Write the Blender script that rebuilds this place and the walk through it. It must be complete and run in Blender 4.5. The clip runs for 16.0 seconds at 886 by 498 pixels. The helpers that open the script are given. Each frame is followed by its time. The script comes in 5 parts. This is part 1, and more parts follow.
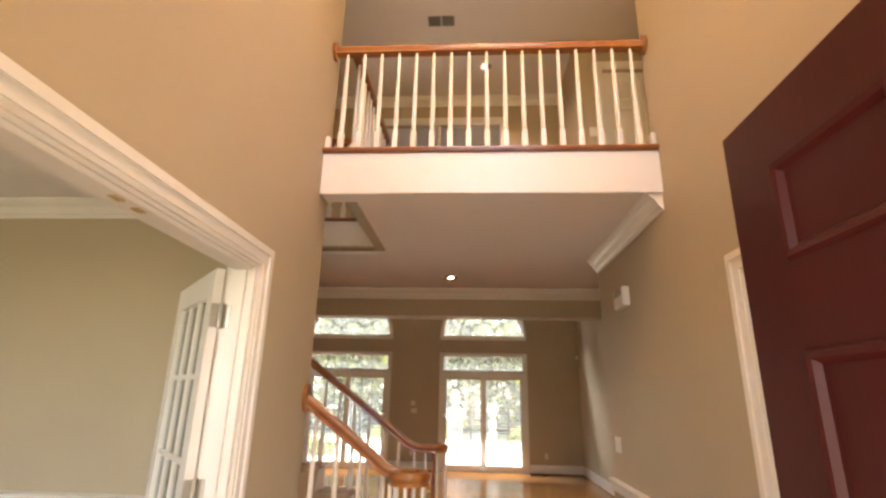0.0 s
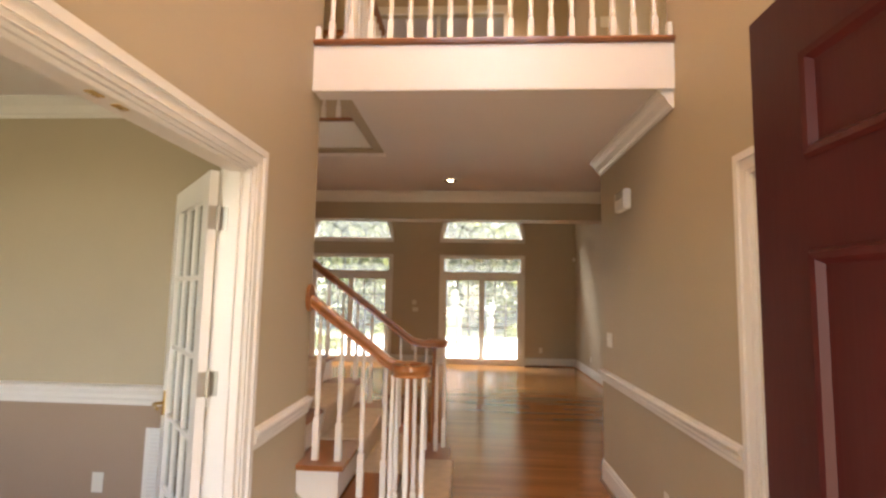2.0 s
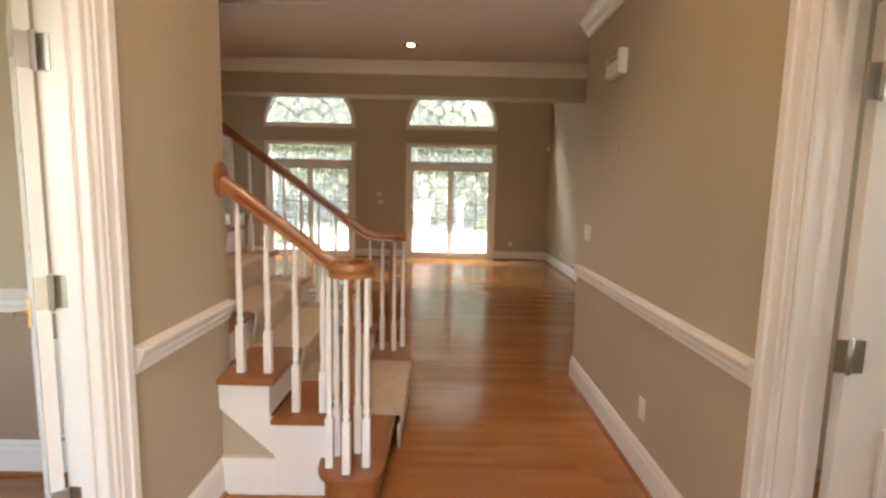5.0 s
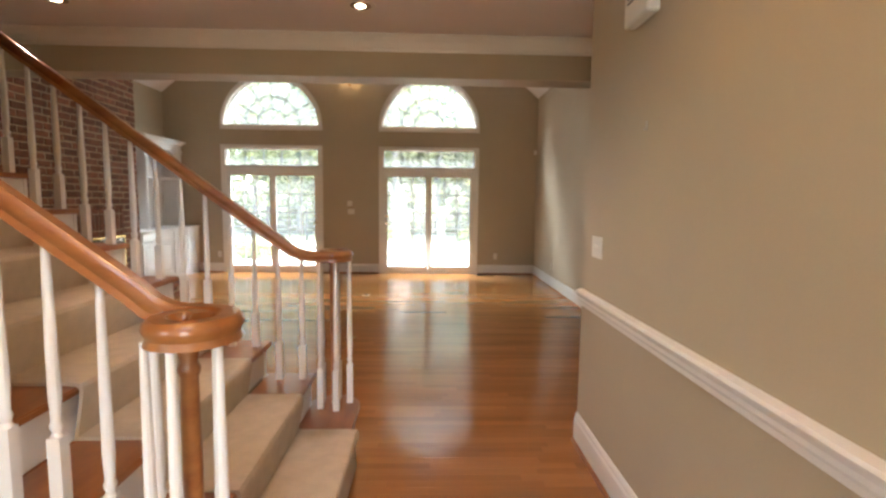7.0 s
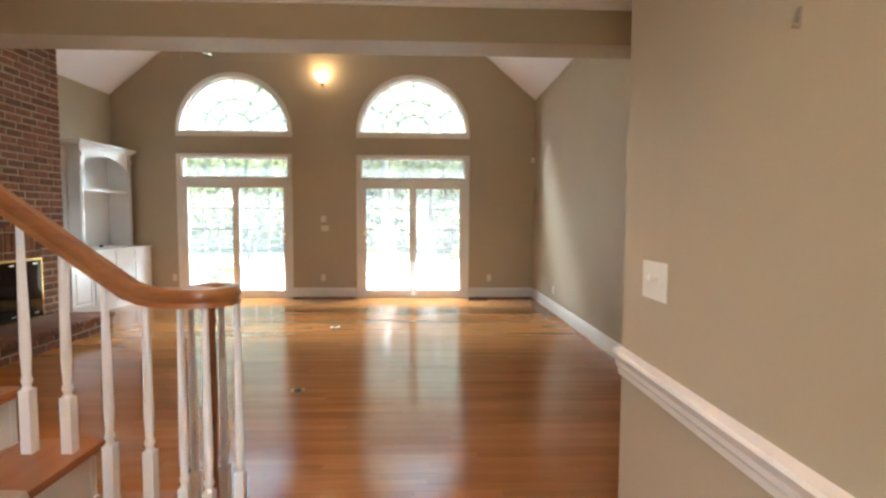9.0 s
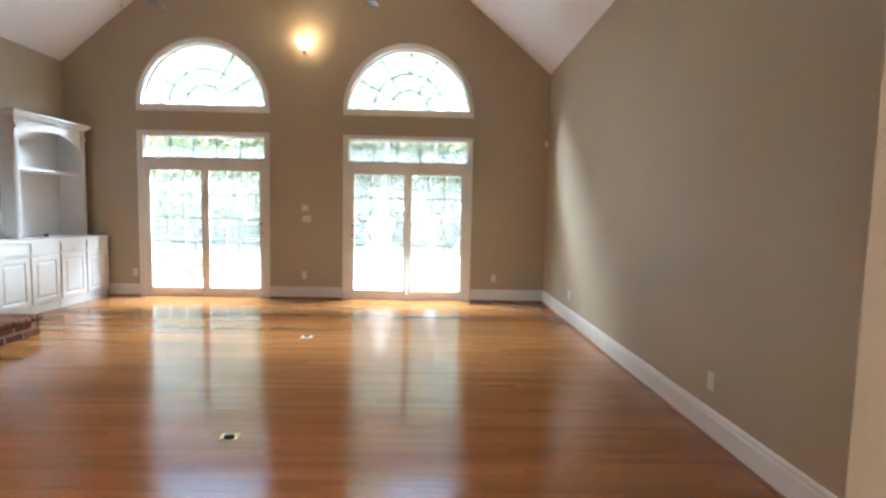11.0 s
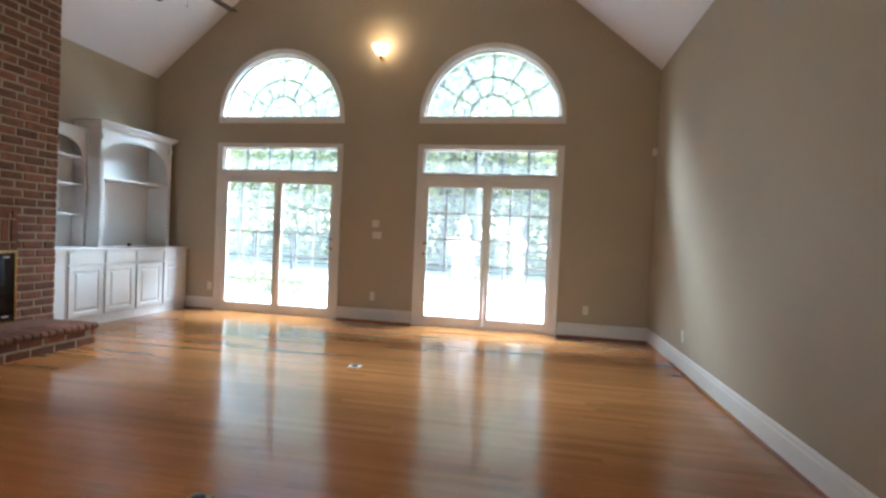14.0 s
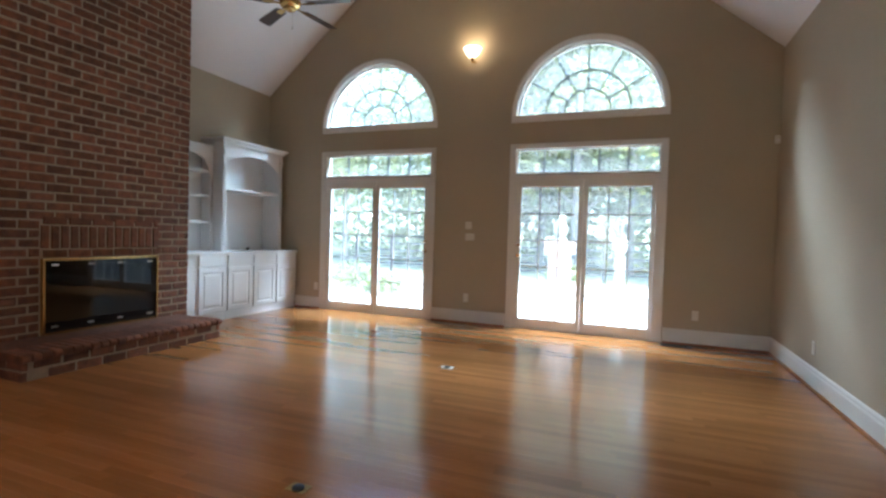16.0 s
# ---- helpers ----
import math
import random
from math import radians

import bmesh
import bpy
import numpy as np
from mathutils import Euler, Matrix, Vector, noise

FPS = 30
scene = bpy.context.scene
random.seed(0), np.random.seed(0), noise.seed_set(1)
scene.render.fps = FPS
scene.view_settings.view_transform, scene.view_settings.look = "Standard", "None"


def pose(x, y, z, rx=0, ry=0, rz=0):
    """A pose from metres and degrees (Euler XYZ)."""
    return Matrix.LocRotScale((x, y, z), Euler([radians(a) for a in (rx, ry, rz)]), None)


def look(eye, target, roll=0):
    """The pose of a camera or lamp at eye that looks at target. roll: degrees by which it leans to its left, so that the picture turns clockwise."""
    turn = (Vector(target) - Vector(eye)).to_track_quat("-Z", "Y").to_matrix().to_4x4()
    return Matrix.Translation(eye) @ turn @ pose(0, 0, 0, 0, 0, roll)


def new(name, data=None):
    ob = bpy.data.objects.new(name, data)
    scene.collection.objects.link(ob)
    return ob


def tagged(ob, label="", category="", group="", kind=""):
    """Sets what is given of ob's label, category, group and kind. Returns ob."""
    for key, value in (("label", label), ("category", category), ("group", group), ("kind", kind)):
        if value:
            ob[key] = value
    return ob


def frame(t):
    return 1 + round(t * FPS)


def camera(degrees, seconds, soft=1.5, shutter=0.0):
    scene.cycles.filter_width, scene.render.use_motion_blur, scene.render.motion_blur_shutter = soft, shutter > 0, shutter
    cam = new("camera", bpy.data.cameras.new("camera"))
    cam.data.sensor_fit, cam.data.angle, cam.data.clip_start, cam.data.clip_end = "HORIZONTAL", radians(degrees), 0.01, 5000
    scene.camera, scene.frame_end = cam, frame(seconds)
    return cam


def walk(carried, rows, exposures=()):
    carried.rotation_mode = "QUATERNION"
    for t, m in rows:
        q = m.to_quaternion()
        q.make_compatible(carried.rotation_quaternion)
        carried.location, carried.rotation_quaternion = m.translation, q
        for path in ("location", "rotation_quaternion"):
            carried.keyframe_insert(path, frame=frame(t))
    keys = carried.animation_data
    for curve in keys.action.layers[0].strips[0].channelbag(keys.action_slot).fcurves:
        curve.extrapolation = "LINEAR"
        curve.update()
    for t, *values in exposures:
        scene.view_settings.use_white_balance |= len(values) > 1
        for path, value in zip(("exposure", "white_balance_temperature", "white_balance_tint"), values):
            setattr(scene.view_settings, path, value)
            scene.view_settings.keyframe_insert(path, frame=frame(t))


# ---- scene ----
cam = camera(84.6, 16.0, soft=2.6)
PATH = [
    (0, (0.063, -0.251, 1.535), (-0.06, 1.661, 2.111), 1.2),
    (0.5, (0.062, -0.25, 1.534), (-0.076, 1.677, 2.053), 1.3),
    (1, (0.066, -0.245, 1.54), (-0.066, 1.705, 1.967), 1.3),
    (1.5, (0.063, -0.234, 1.539), (-0.061, 1.737, 1.852), 1.4),
    (2, (0.064, -0.222, 1.535), (-0.056, 1.765, 1.724), 1.1),
    (2.5, (0.072, -0.209, 1.525), (-0.055, 1.786, 1.583), 0.9),
    (3, (0.076, -0.173, 1.515), (-0.026, 1.824, 1.471), 1.0),
    (3.5, (0.082, -0.097, 1.5), (0.023, 1.898, 1.369), 1.4),
    (6, (0.217, 0.827, 1.448), (0.238, 2.812, 1.201), 0.8),
    (6.5, (0.262, 1.1, 1.429), (0.292, 3.087, 1.204), 0.6),
    (7, (0.304, 1.345, 1.43), (0.362, 3.334, 1.234), 0.7),
    (7.5, (0.366, 1.624, 1.413), (0.442, 3.616, 1.25), 0.6),
    (8, (0.425, 1.892, 1.397), (0.508, 3.886, 1.263), 0.3),
    (8.5, (0.467, 2.169, 1.386), (0.538, 4.164, 1.261), 0.1),
    (9, (0.512, 2.474, 1.377), (0.583, 4.469, 1.253), 0.3),
    (9.5, (0.552, 2.749, 1.368), (0.62, 4.744, 1.244), 0.6),
    (10, (0.571, 3.007, 1.371), (0.635, 5.0, 1.214), 0.9),
    (12.5, (0.857, 4.21, 1.272), (0.802, 6.206, 1.163), 2.2),
    (13, (0.899, 4.33, 1.27), (0.749, 6.322, 1.181), 2.3),
    (13.5, (0.878, 4.369, 1.256), (0.633, 6.353, 1.189), 2.5),
    (14, (0.883, 4.423, 1.196), (0.53, 6.391, 1.153), 2.5),
    (14.5, (0.862, 4.414, 1.177), (0.409, 6.361, 1.135), 2.1),
    (15, (0.892, 4.433, 1.183), (0.324, 6.35, 1.137), 1.7),
    (15.5, (0.885, 4.429, 1.189), (0.222, 6.315, 1.141), 1.6),
    (16, (0.932, 4.462, 1.217), (0.197, 6.321, 1.16), 1.7),
]
walk(cam, [(t, look(eye, target, roll)) for t, eye, target, roll in PATH], [(0.0, 4.1, 7500, 18), (3.5, 4.0, 7200, 16), (6.0, 4.3, 6700, 12), (8.0, 4.65, 6350, 10), (10.0, 4.78, 5950, 8), (12.5, 4.65, 5500, 7), (14.0, 4.38, 5420, 7), (16.0, 4.08, 5280, 7)])

# ---- world, sun, lamps ----
world = bpy.data.worlds.new("sky_world")
scene.world = world
world.use_nodes = True
wn = world.node_tree.nodes
sky = wn.new("ShaderNodeTexSky")
sky.sky_type, sky.sun_disc = "NISHITA", False
SUN_ELEV, SUN_ROT = radians(60), radians(102)
sky.sun_elevation, sky.sun_rotation = SUN_ELEV, SUN_ROT
wn["Background"].inputs["Strength"].default_value = 0.13
world.node_tree.links.new(sky.outputs[0], wn["Background"].inputs["Color"])
sun = new("sun", bpy.data.lights.new("sun", "SUN"))
sun.data.energy, sun.data.angle, sun.data.color = 2.6, radians(0.6), (1.0, 0.95, 0.87)
sun_way = Vector((math.sin(SUN_ROT) * math.cos(SUN_ELEV), math.cos(SUN_ROT) * math.cos(SUN_ELEV), math.sin(SUN_ELEV)))
sun.matrix_world = look(sun_way * 30, (0, 0, 0))


def lamp(name, place, watts, colour, radius=0.06, spot=None):
    data = bpy.data.lights.new(name, "SPOT" if spot else "POINT")
    data.energy, data.color, data.shadow_soft_size = watts, colour, radius
    if spot:
        data.spot_size, data.spot_blend = radians(spot), 0.6
    ob = new(name, data)
    ob.location = place
    return ob


def area_lamp(name, eye, target, w, h, watts, colour):
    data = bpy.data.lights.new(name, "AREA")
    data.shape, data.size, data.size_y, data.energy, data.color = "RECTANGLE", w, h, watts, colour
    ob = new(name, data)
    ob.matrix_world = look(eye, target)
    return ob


WARM, DAY = (1.0, 0.72, 0.42), (0.86, 0.95, 1.0)
lamp("foyer_lantern_light", (0.12, 0.75, 4.45), 5.6, (1.0, 0.61, 0.21), 0.12)
lamp("sconce_light", (-1.215, 10.72, 3.80), 0.2, WARM, 0.06)
DOWNLIGHTS = [(-0.172, 4.79, 2.74), (-2.19, 4.80, 2.74), (0.21, 4.90, 5.46)]
for dx, dy, dz in DOWNLIGHTS:
    lamp("downlight_lamp", (dx, dy, dz - 0.03), 3.0, (1.0, 0.74, 0.58), 0.022, 130)
# added panel outside, above the arches, standing in for sky to brighten the room
area_lamp("patio_sky_fill", (-1.2, 13.4, 6.7), (-1.2, 8.0, 1.0), 9.0, 1.4, 270, (0.80, 0.93, 1.0))
# daylight of the open front door, tilted up; it and the next two stand behind the walker
area_lamp("front_door_daylight", (0.12, -0.62, 1.1), (0.12, 3, 4.2), 0.9, 2.0, 1.3, (1.0, 0.80, 0.60))
# added fill lamps in assumed, unseen openings: over the door and in the study
area_lamp("front_upper_fill", (0.12, -0.33, 4.3), (0.12, 3, 3.4), 1.5, 1.3, 0.7, (1.0, 0.80, 0.58))
area_lamp("study_fill", (-2.8, -0.32, 1.6), (-2.4, 3, 1.3), 1.7, 1.5, 0.5, (1.0, 0.88, 0.74))
# fill panel added inside the side room, which has no window
area_lamp("side_room_fill", (2.7, 1.3, 1.6), (1.2, 1.3, 1.3), 1.0, 1.2, 1.6, DAY)


# ---- materials ----
def material(name, colour, rough=0.5, metal=0.0, vary=0.06, scale=6.0, bump=0.0, bump_scale=80.0, coat=0.0, mottled=None, piece=0.0, stretch=(1, 1, 1), spec=0.5):
    """Base colour with slow mottling, fine grain, relief, and an own tint for each piece."""
    m = bpy.data.materials.new(name)
    m.use_nodes = True
    n, l = m.node_tree.nodes, m.node_tree.links
    b = n["Principled BSDF"]
    b.inputs["Roughness"].default_value, b.inputs["Metallic"].default_value = rough, metal
    b.inputs["Coat Weight"].default_value, b.inputs["Specular IOR Level"].default_value = coat, spec
    geo, mapping = n.new("ShaderNodeNewGeometry"), n.new("ShaderNodeMapping")
    mapping.inputs["Scale"].default_value = stretch
    l.new(geo.outputs["Position"], mapping.inputs["Vector"])
    big, fine = n.new("ShaderNodeTexNoise"), n.new("ShaderNodeTexNoise")
    big.inputs["Scale"].default_value, big.inputs["Detail"].default_value = scale, 4
    fine.inputs["Scale"].default_value, fine.inputs["Detail"].default_value = bump_scale, 3
    l.new(mapping.outputs[0], big.inputs["Vector"]), l.new(mapping.outputs[0], fine.inputs["Vector"])
    second = mottled or tuple(max(0.0, c * (1 - 2.2 * vary)) for c in colour)
    mix = n.new("ShaderNodeMix")
    mix.data_type = "RGBA"
    mix.inputs["A"].default_value, mix.inputs["B"].default_value = (*colour, 1), (*second, 1)
    ramp = n.new("ShaderNodeMapRange")
    ramp.inputs["From Min"].default_value, ramp.inputs["From Max"].default_value = 0.35, 0.68
    l.new(big.outputs["Fac"], ramp.inputs["Value"]), l.new(ramp.outputs[0], mix.inputs["Factor"])
    out = mix.outputs["Result"]
    tint = n.new("ShaderNodeHueSaturation")
    l.new(out, tint.inputs["Color"])
    value = n.new("ShaderNodeMath")
    value.operation, value.inputs[1].default_value, value.inputs[2].default_value = "MULTIPLY_ADD", 2 * vary, 1 - vary
    l.new(fine.outputs["Fac"], value.inputs[0])
    last = value.outputs[0]
    if piece:
        info, add, mul = n.new("ShaderNodeObjectInfo"), n.new("ShaderNodeMath"), n.new("ShaderNodeMath")
        frac, scaled = n.new("ShaderNodeMath"), n.new("ShaderNodeMath")
        add.operation, frac.operation, mul.operation, scaled.operation = "ADD", "FRACT", "MULTIPLY", "MULTIPLY_ADD"
        l.new(info.outputs["Random"], add.inputs[0]), l.new(geo.outputs["Random Per Island"], add.inputs[1])
        l.new(add.outputs[0], frac.inputs[0])
        scaled.inputs[1].default_value, scaled.inputs[2].default_value = 2 * piece, 1 - piece
        l.new(frac.outputs[0], scaled.inputs[0])
        l.new(scaled.outputs[0], mul.inputs[0]), l.new(last, mul.inputs[1])
        last = mul.outputs[0]
    l.new(last, tint.inputs["Value"])
    l.new(tint.outputs[0], b.inputs["Base Color"])
    if bump:
        relief = n.new("ShaderNodeBump")
        relief.inputs["Strength"].default_value, relief.inputs["Distance"].default_value = bump, 0.004
        l.new(fine.outputs["Fac"], relief.inputs["Height"]), l.new(relief.outputs[0], b.inputs["Normal"])
    return m


def glass_material(name, rough=0.0):
    m = bpy.data.materials.new(name)
    m.use_nodes = True
    n, l = m.node_tree.nodes, m.node_tree.links
    clear, gloss, mix, edge = n.new("ShaderNodeBsdfTransparent"), n.new("ShaderNodeBsdfGlossy"), n.new("ShaderNodeMixShader"), n.new("ShaderNodeFresnel")
    clear.inputs[0].default_value = (0.93, 0.97, 0.95, 1)
    gloss.inputs["Roughness"].default_value, edge.inputs[0].default_value = rough, 1.45
    l.new(edge.outputs[0], mix.inputs[0]), l.new(clear.outputs[0], mix.inputs[1]), l.new(gloss.outputs[0], mix.inputs[2])
    l.new(mix.outputs[0], n["Material Output"].inputs[0])
    return m


def glowing(name, colour, strength):
    m = bpy.data.materials.new(name)
    m.use_nodes = True
    b = m.node_tree.nodes["Principled BSDF"]
    b.inputs["Base Color"].default_value = (0.9, 0.85, 0.75, 1)
    b.inputs["Emission Color"].default_value, b.inputs["Emission Strength"].default_value = (*colour, 1), strength
    return m


PAINT = material("khaki_wall_paint", (0.47, 0.385, 0.265), 0.62, vary=0.025, scale=1.3, bump=0.12, bump_scale=260)
PAINT_LOW = material("taupe_wall_paint", (0.36, 0.25, 0.175), 0.62, vary=0.025, scale=1.3, bump=0.12, bump_scale=260)
CEIL = material("white_ceiling_paint", (0.83, 0.79, 0.785), 0.8, vary=0.02, scale=1.0, bump=0.1, bump_scale=200)
WHITE = material("white_gloss_paint", (0.80, 0.765, 0.71), 0.32, vary=0.02, scale=3, bump=0.03, bump_scale=120)
CABWHITE = material("white_cabinet_paint", (0.78, 0.77, 0.75), 0.35, vary=0.02, scale=3, bump=0.03, bump_scale=120)
OAK = material("oak_floorboard", (0.38, 0.158, 0.046), 0.16, spec=0.68, vary=0.10, scale=2.2, bump=0.008, bump_scale=22, mottled=(0.30, 0.116, 0.032), piece=0.15, stretch=(0.16, 1.6, 1))
RAILWOOD = material("varnished_oak_rail", (0.33, 0.128, 0.034), 0.30, vary=0.14, scale=9, bump=0.04, bump_scale=60, coat=0.3, mottled=(0.24, 0.075, 0.018), stretch=(0.5, 2, 2))
TREADWOOD = material("varnished_oak_tread", (0.34, 0.125, 0.035), 0.28, vary=0.14, scale=7, bump=0.04, bump_scale=60, coat=0.2, mottled=(0.24, 0.08, 0.02), stretch=(2, 0.4, 2))
CARPET = material("beige_carpet", (0.60, 0.49, 0.36), 0.95, vary=0.05, scale=14, bump=0.7, bump_scale=420, spec=0.1)
REDDOOR = material("oxblood_door_paint", (0.060, 0.0070, 0.0070), 0.40, vary=0.10, scale=4, bump=0.05, bump_scale=60, stretch=(2, 2, 0.3), spec=0.28)
BRASS = material("polished_brass", (0.72, 0.50, 0.20), 0.22, 1.0, vary=0.04)
STEEL = material("satin_nickel", (0.56, 0.52, 0.46), 0.35, 1.0, vary=0.04)
BRICK = material("red_brick", (0.215, 0.082, 0.040), 0.90, vary=0.22, scale=14, bump=0.9, bump_scale=70, mottled=(0.120, 0.050, 0.030), piece=0.33)
MORTAR = material("tan_mortar", (0.40, 0.30, 0.20), 0.95, vary=0.10, scale=12, bump=0.6, bump_scale=150)
BLACKGLASS = material("black_fireplace_glass", (0.004, 0.004, 0.004), 0.04, vary=0.02, spec=0.45)
DARKMETAL = material("dark_metal", (0.03, 0.028, 0.026), 0.5, 0.6, vary=0.1)
PLASTIC = material("ivory_plastic", (0.74, 0.70, 0.62), 0.4, vary=0.02)
FANBLADE = material("dark_walnut_blade", (0.075, 0.036, 0.022), 0.30, vary=0.15, scale=8, coat=0.3, stretch=(1, 4, 1))
MUNTIN = material("grey_green_caming", (0.16, 0.18, 0.165), 0.5, vary=0.04)
GLASS = glass_material("window_glass")
# clear panes with a slight translucent veil that imitates glare and haze
HAZED = glass_material("glare_veiled_window_glass")
clear = HAZED.node_tree.nodes["Material Output"].inputs[0].links[0].from_socket
glare, veil = HAZED.node_tree.nodes.new("ShaderNodeBsdfTranslucent"), HAZED.node_tree.nodes.new("ShaderNodeMixShader")
glare.inputs[0].default_value, veil.inputs[0].default_value = (0.92, 0.88, 0.84, 1), 0.038
HAZED.node_tree.links.new(clear, veil.inputs[1])
HAZED.node_tree.links.new(glare.outputs[0], veil.inputs[2])
HAZED.node_tree.links.new(veil.outputs[0], HAZED.node_tree.nodes["Material Output"].inputs[0])
GRILLE = material("grey_grille_shadow", (0.20, 0.19, 0.18), 0.7, vary=0.05)
BULB = glowing("lit_bulb", (1.0, 0.80, 0.55), 1.0)
BRONZE = material("bronze_reflector", (0.20, 0.13, 0.07), 0.35, 0.8, vary=0.05)
SHADEGLOW = glowing("lit_alabaster_shade", (1.0, 0.70, 0.38), 0.36)
PATIO = material("pale_concrete", (0.45, 0.43, 0.40), 0.9, vary=0.08, scale=0.8, bump=0.3, bump_scale=60)
LAWN = material("lawn", (0.15, 0.16, 0.09), 0.95, vary=0.25, scale=2.5, bump=0.5, bump_scale=60, mottled=(0.10, 0.10, 0.05))
LEAF = material("leaf_green", (0.13, 0.14, 0.052), 0.6, vary=0.2, scale=1.5, piece=0.35, mottled=(0.11, 0.115, 0.05))
leaf_nodes = LEAF.node_tree
through_leaf, both = leaf_nodes.nodes.new("ShaderNodeBsdfTranslucent"), leaf_nodes.nodes.new("ShaderNodeMixShader")
through_leaf.inputs[0].default_value, both.inputs[0].default_value = (0.25, 0.27, 0.085, 1), 0.5
leaf_nodes.links.new(leaf_nodes.nodes["Principled BSDF"].outputs[0], both.inputs[1])
leaf_nodes.links.new(through_leaf.outputs[0], both.inputs[2])
leaf_nodes.links.new(both.outputs[0], leaf_nodes.nodes["Material Output"].inputs[0])
BARK = material("bark", (0.20, 0.17, 0.14), 0.95, vary=0.2, scale=6, bump=0.6, bump_scale=40, stretch=(2, 2, 0.4))
STONE = material("pale_stone", (0.24, 0.23, 0.21), 0.85, vary=0.08, scale=5, bump=0.3, bump_scale=70)
PINKBRICK = material("pale_pink_brick", (0.34, 0.23, 0.195), 0.9, vary=0.12, scale=8, bump=0.3, bump_scale=60)
CANVAS = material("cream_canvas", (0.60, 0.57, 0.50), 0.9, vary=0.05)


# ---- builders ----
def mesh_of(bm, name):
    me = bpy.data.meshes.new(name)
    bmesh.ops.recalc_face_normals(bm, faces=bm.faces[:])
    bm.to_mesh(me)
    bm.free()
    return me


def part(name, bm, mat, parent=None, label="", smooth=False, bevel=0.0):
    if bevel:
        bmesh.ops.bevel(bm, geom=bm.edges[:], offset=bevel, segments=2, affect="EDGES", clamp_overlap=True)
    me = mesh_of(bm, name)
    me.materials.append(mat)
    if smooth:
        me.shade_smooth()
        me.set_sharp_from_angle(angle=radians(40))
    ob = new(name, me)
    if parent:
        ob.parent = parent
    if label:
        ob["label"] = label
    return ob


def thing(name, label, category, group="", kind="", m=None):
    ob = tagged(new(name), label, category, group, kind)
    if m is not None:
        ob.matrix_basis = m
    return ob


def setting(name, bm, mat, label, category, bevel=0.0):
    return tagged(part(name, bm, mat, bevel=bevel), label, category, kind="structure")


def box(bm, x0, x1, y0, y1, z0, z1):
    vs = [bm.verts.new((x, y, z)) for z in (z0, z1) for x, y in ((x0, y0), (x1, y0), (x1, y1), (x0, y1))]
    for f in ((0, 1, 2, 3), (4, 5, 6, 7), (0, 1, 5, 4), (1, 2, 6, 5), (2, 3, 7, 6), (3, 0, 4, 7)):
        bm.faces.new([vs[i] for i in f])
    return bm


def boxes(*rows):
    bm = bmesh.new()
    for r in rows:
        box(bm, *r)
    return bm


def prism(bm, loop, axis, a, b):
    """A closed outline of (u, v) pushed along an axis from a to b; u, v are the other two axes in order."""
    def at(u, v, w):
        return {"x": (w, u, v), "y": (u, w, v), "z": (u, v, w)}[axis]
    lo, hi = ([bm.verts.new(at(u, v, w)) for u, v in loop] for w in (a, b))
    bm.faces.new(lo), bm.faces.new(hi)
    for i in range(len(loop)):
        j = (i + 1) % len(loop)
        bm.faces.new((lo[i], lo[j], hi[j], hi[i]))
    return bm


def lathe(bm, profile, x=0, y=0, n=14, z=0):
    """Rings of (radius, height) round an upright axis."""
    rings = [[bm.verts.new((x + r * math.cos(2 * math.pi * k / n), y + r * math.sin(2 * math.pi * k / n), z + h)) for k in range(n)] for r, h in profile]
    for a, b in zip(rings, rings[1:]):
        for k in range(n):
            bm.faces.new((a[k], a[(k + 1) % n], b[(k + 1) % n], b[k]))
    bm.faces.new(rings[0]), bm.faces.new(rings[-1])
    return bm


def sweep(bm, path, outline, up=(0, 0, 1), closed=False):
    """An outline of (side, up) carried along a path."""
    rings, path = [], [Vector(p) for p in path]
    count = len(path)
    for i, p in enumerate(path):
        if closed:
            way = path[(i + 1) % count] - path[i - 1]
        else:
            way = path[min(i + 1, count - 1)] - path[max(i - 1, 0)]
        way.normalize()
        side = way.cross(Vector(up)).normalized()
        top = side.cross(way).normalized()
        rings.append([bm.verts.new(p + side * s + top * u) for s, u in outline])
    pairs = list(zip(rings, rings[1:])) + ([(rings[-1], rings[0])] if closed else [])
    for a, b in pairs:
        for k in range(len(outline)):
            j = (k + 1) % len(outline)
            bm.faces.new((a[k], a[j], b[j], b[k]))
    if not closed:
        bm.faces.new(rings[0]), bm.faces.new(rings[-1])
    return bm


def arc_band(bm, cx, cz, r0, r1, y0, y1, a0=0.0, a1=math.pi, n=40):
    rows = []
    for k in range(n + 1):
        a = a0 + (a1 - a0) * k / n
        rows.append([bm.verts.new((cx + r * math.cos(a), y, cz + r * math.sin(a))) for r, y in ((r0, y0), (r1, y0), (r1, y1), (r0, y1))])
    for p, q in zip(rows, rows[1:]):
        for k in range(4):
            j = (k + 1) % 4
            bm.faces.new((p[k], p[j], q[j], q[k]))
    bm.faces.new(rows[0]), bm.faces.new(rows[-1])
    return bm


# profiles as (out from the wall, up)
BASE_PROFILE = [(0, 0), (0.018, 0), (0.018, 0.135), (0.013, 0.150), (0.013, 0.165), (0.006, 0.180), (0, 0.180)]
SHOE_PROFILE = [(0.018, 0), (0.034, 0), (0.030, 0.014), (0.018, 0.020)]
RAIL_PROFILE = [(0, 0), (0.012, 0), (0.014, 0.02), (0.024, 0.035), (0.024, 0.05), (0.034, 0.066), (0.040, 0.078), (0.034, 0.088), (0.0, 0.094)]
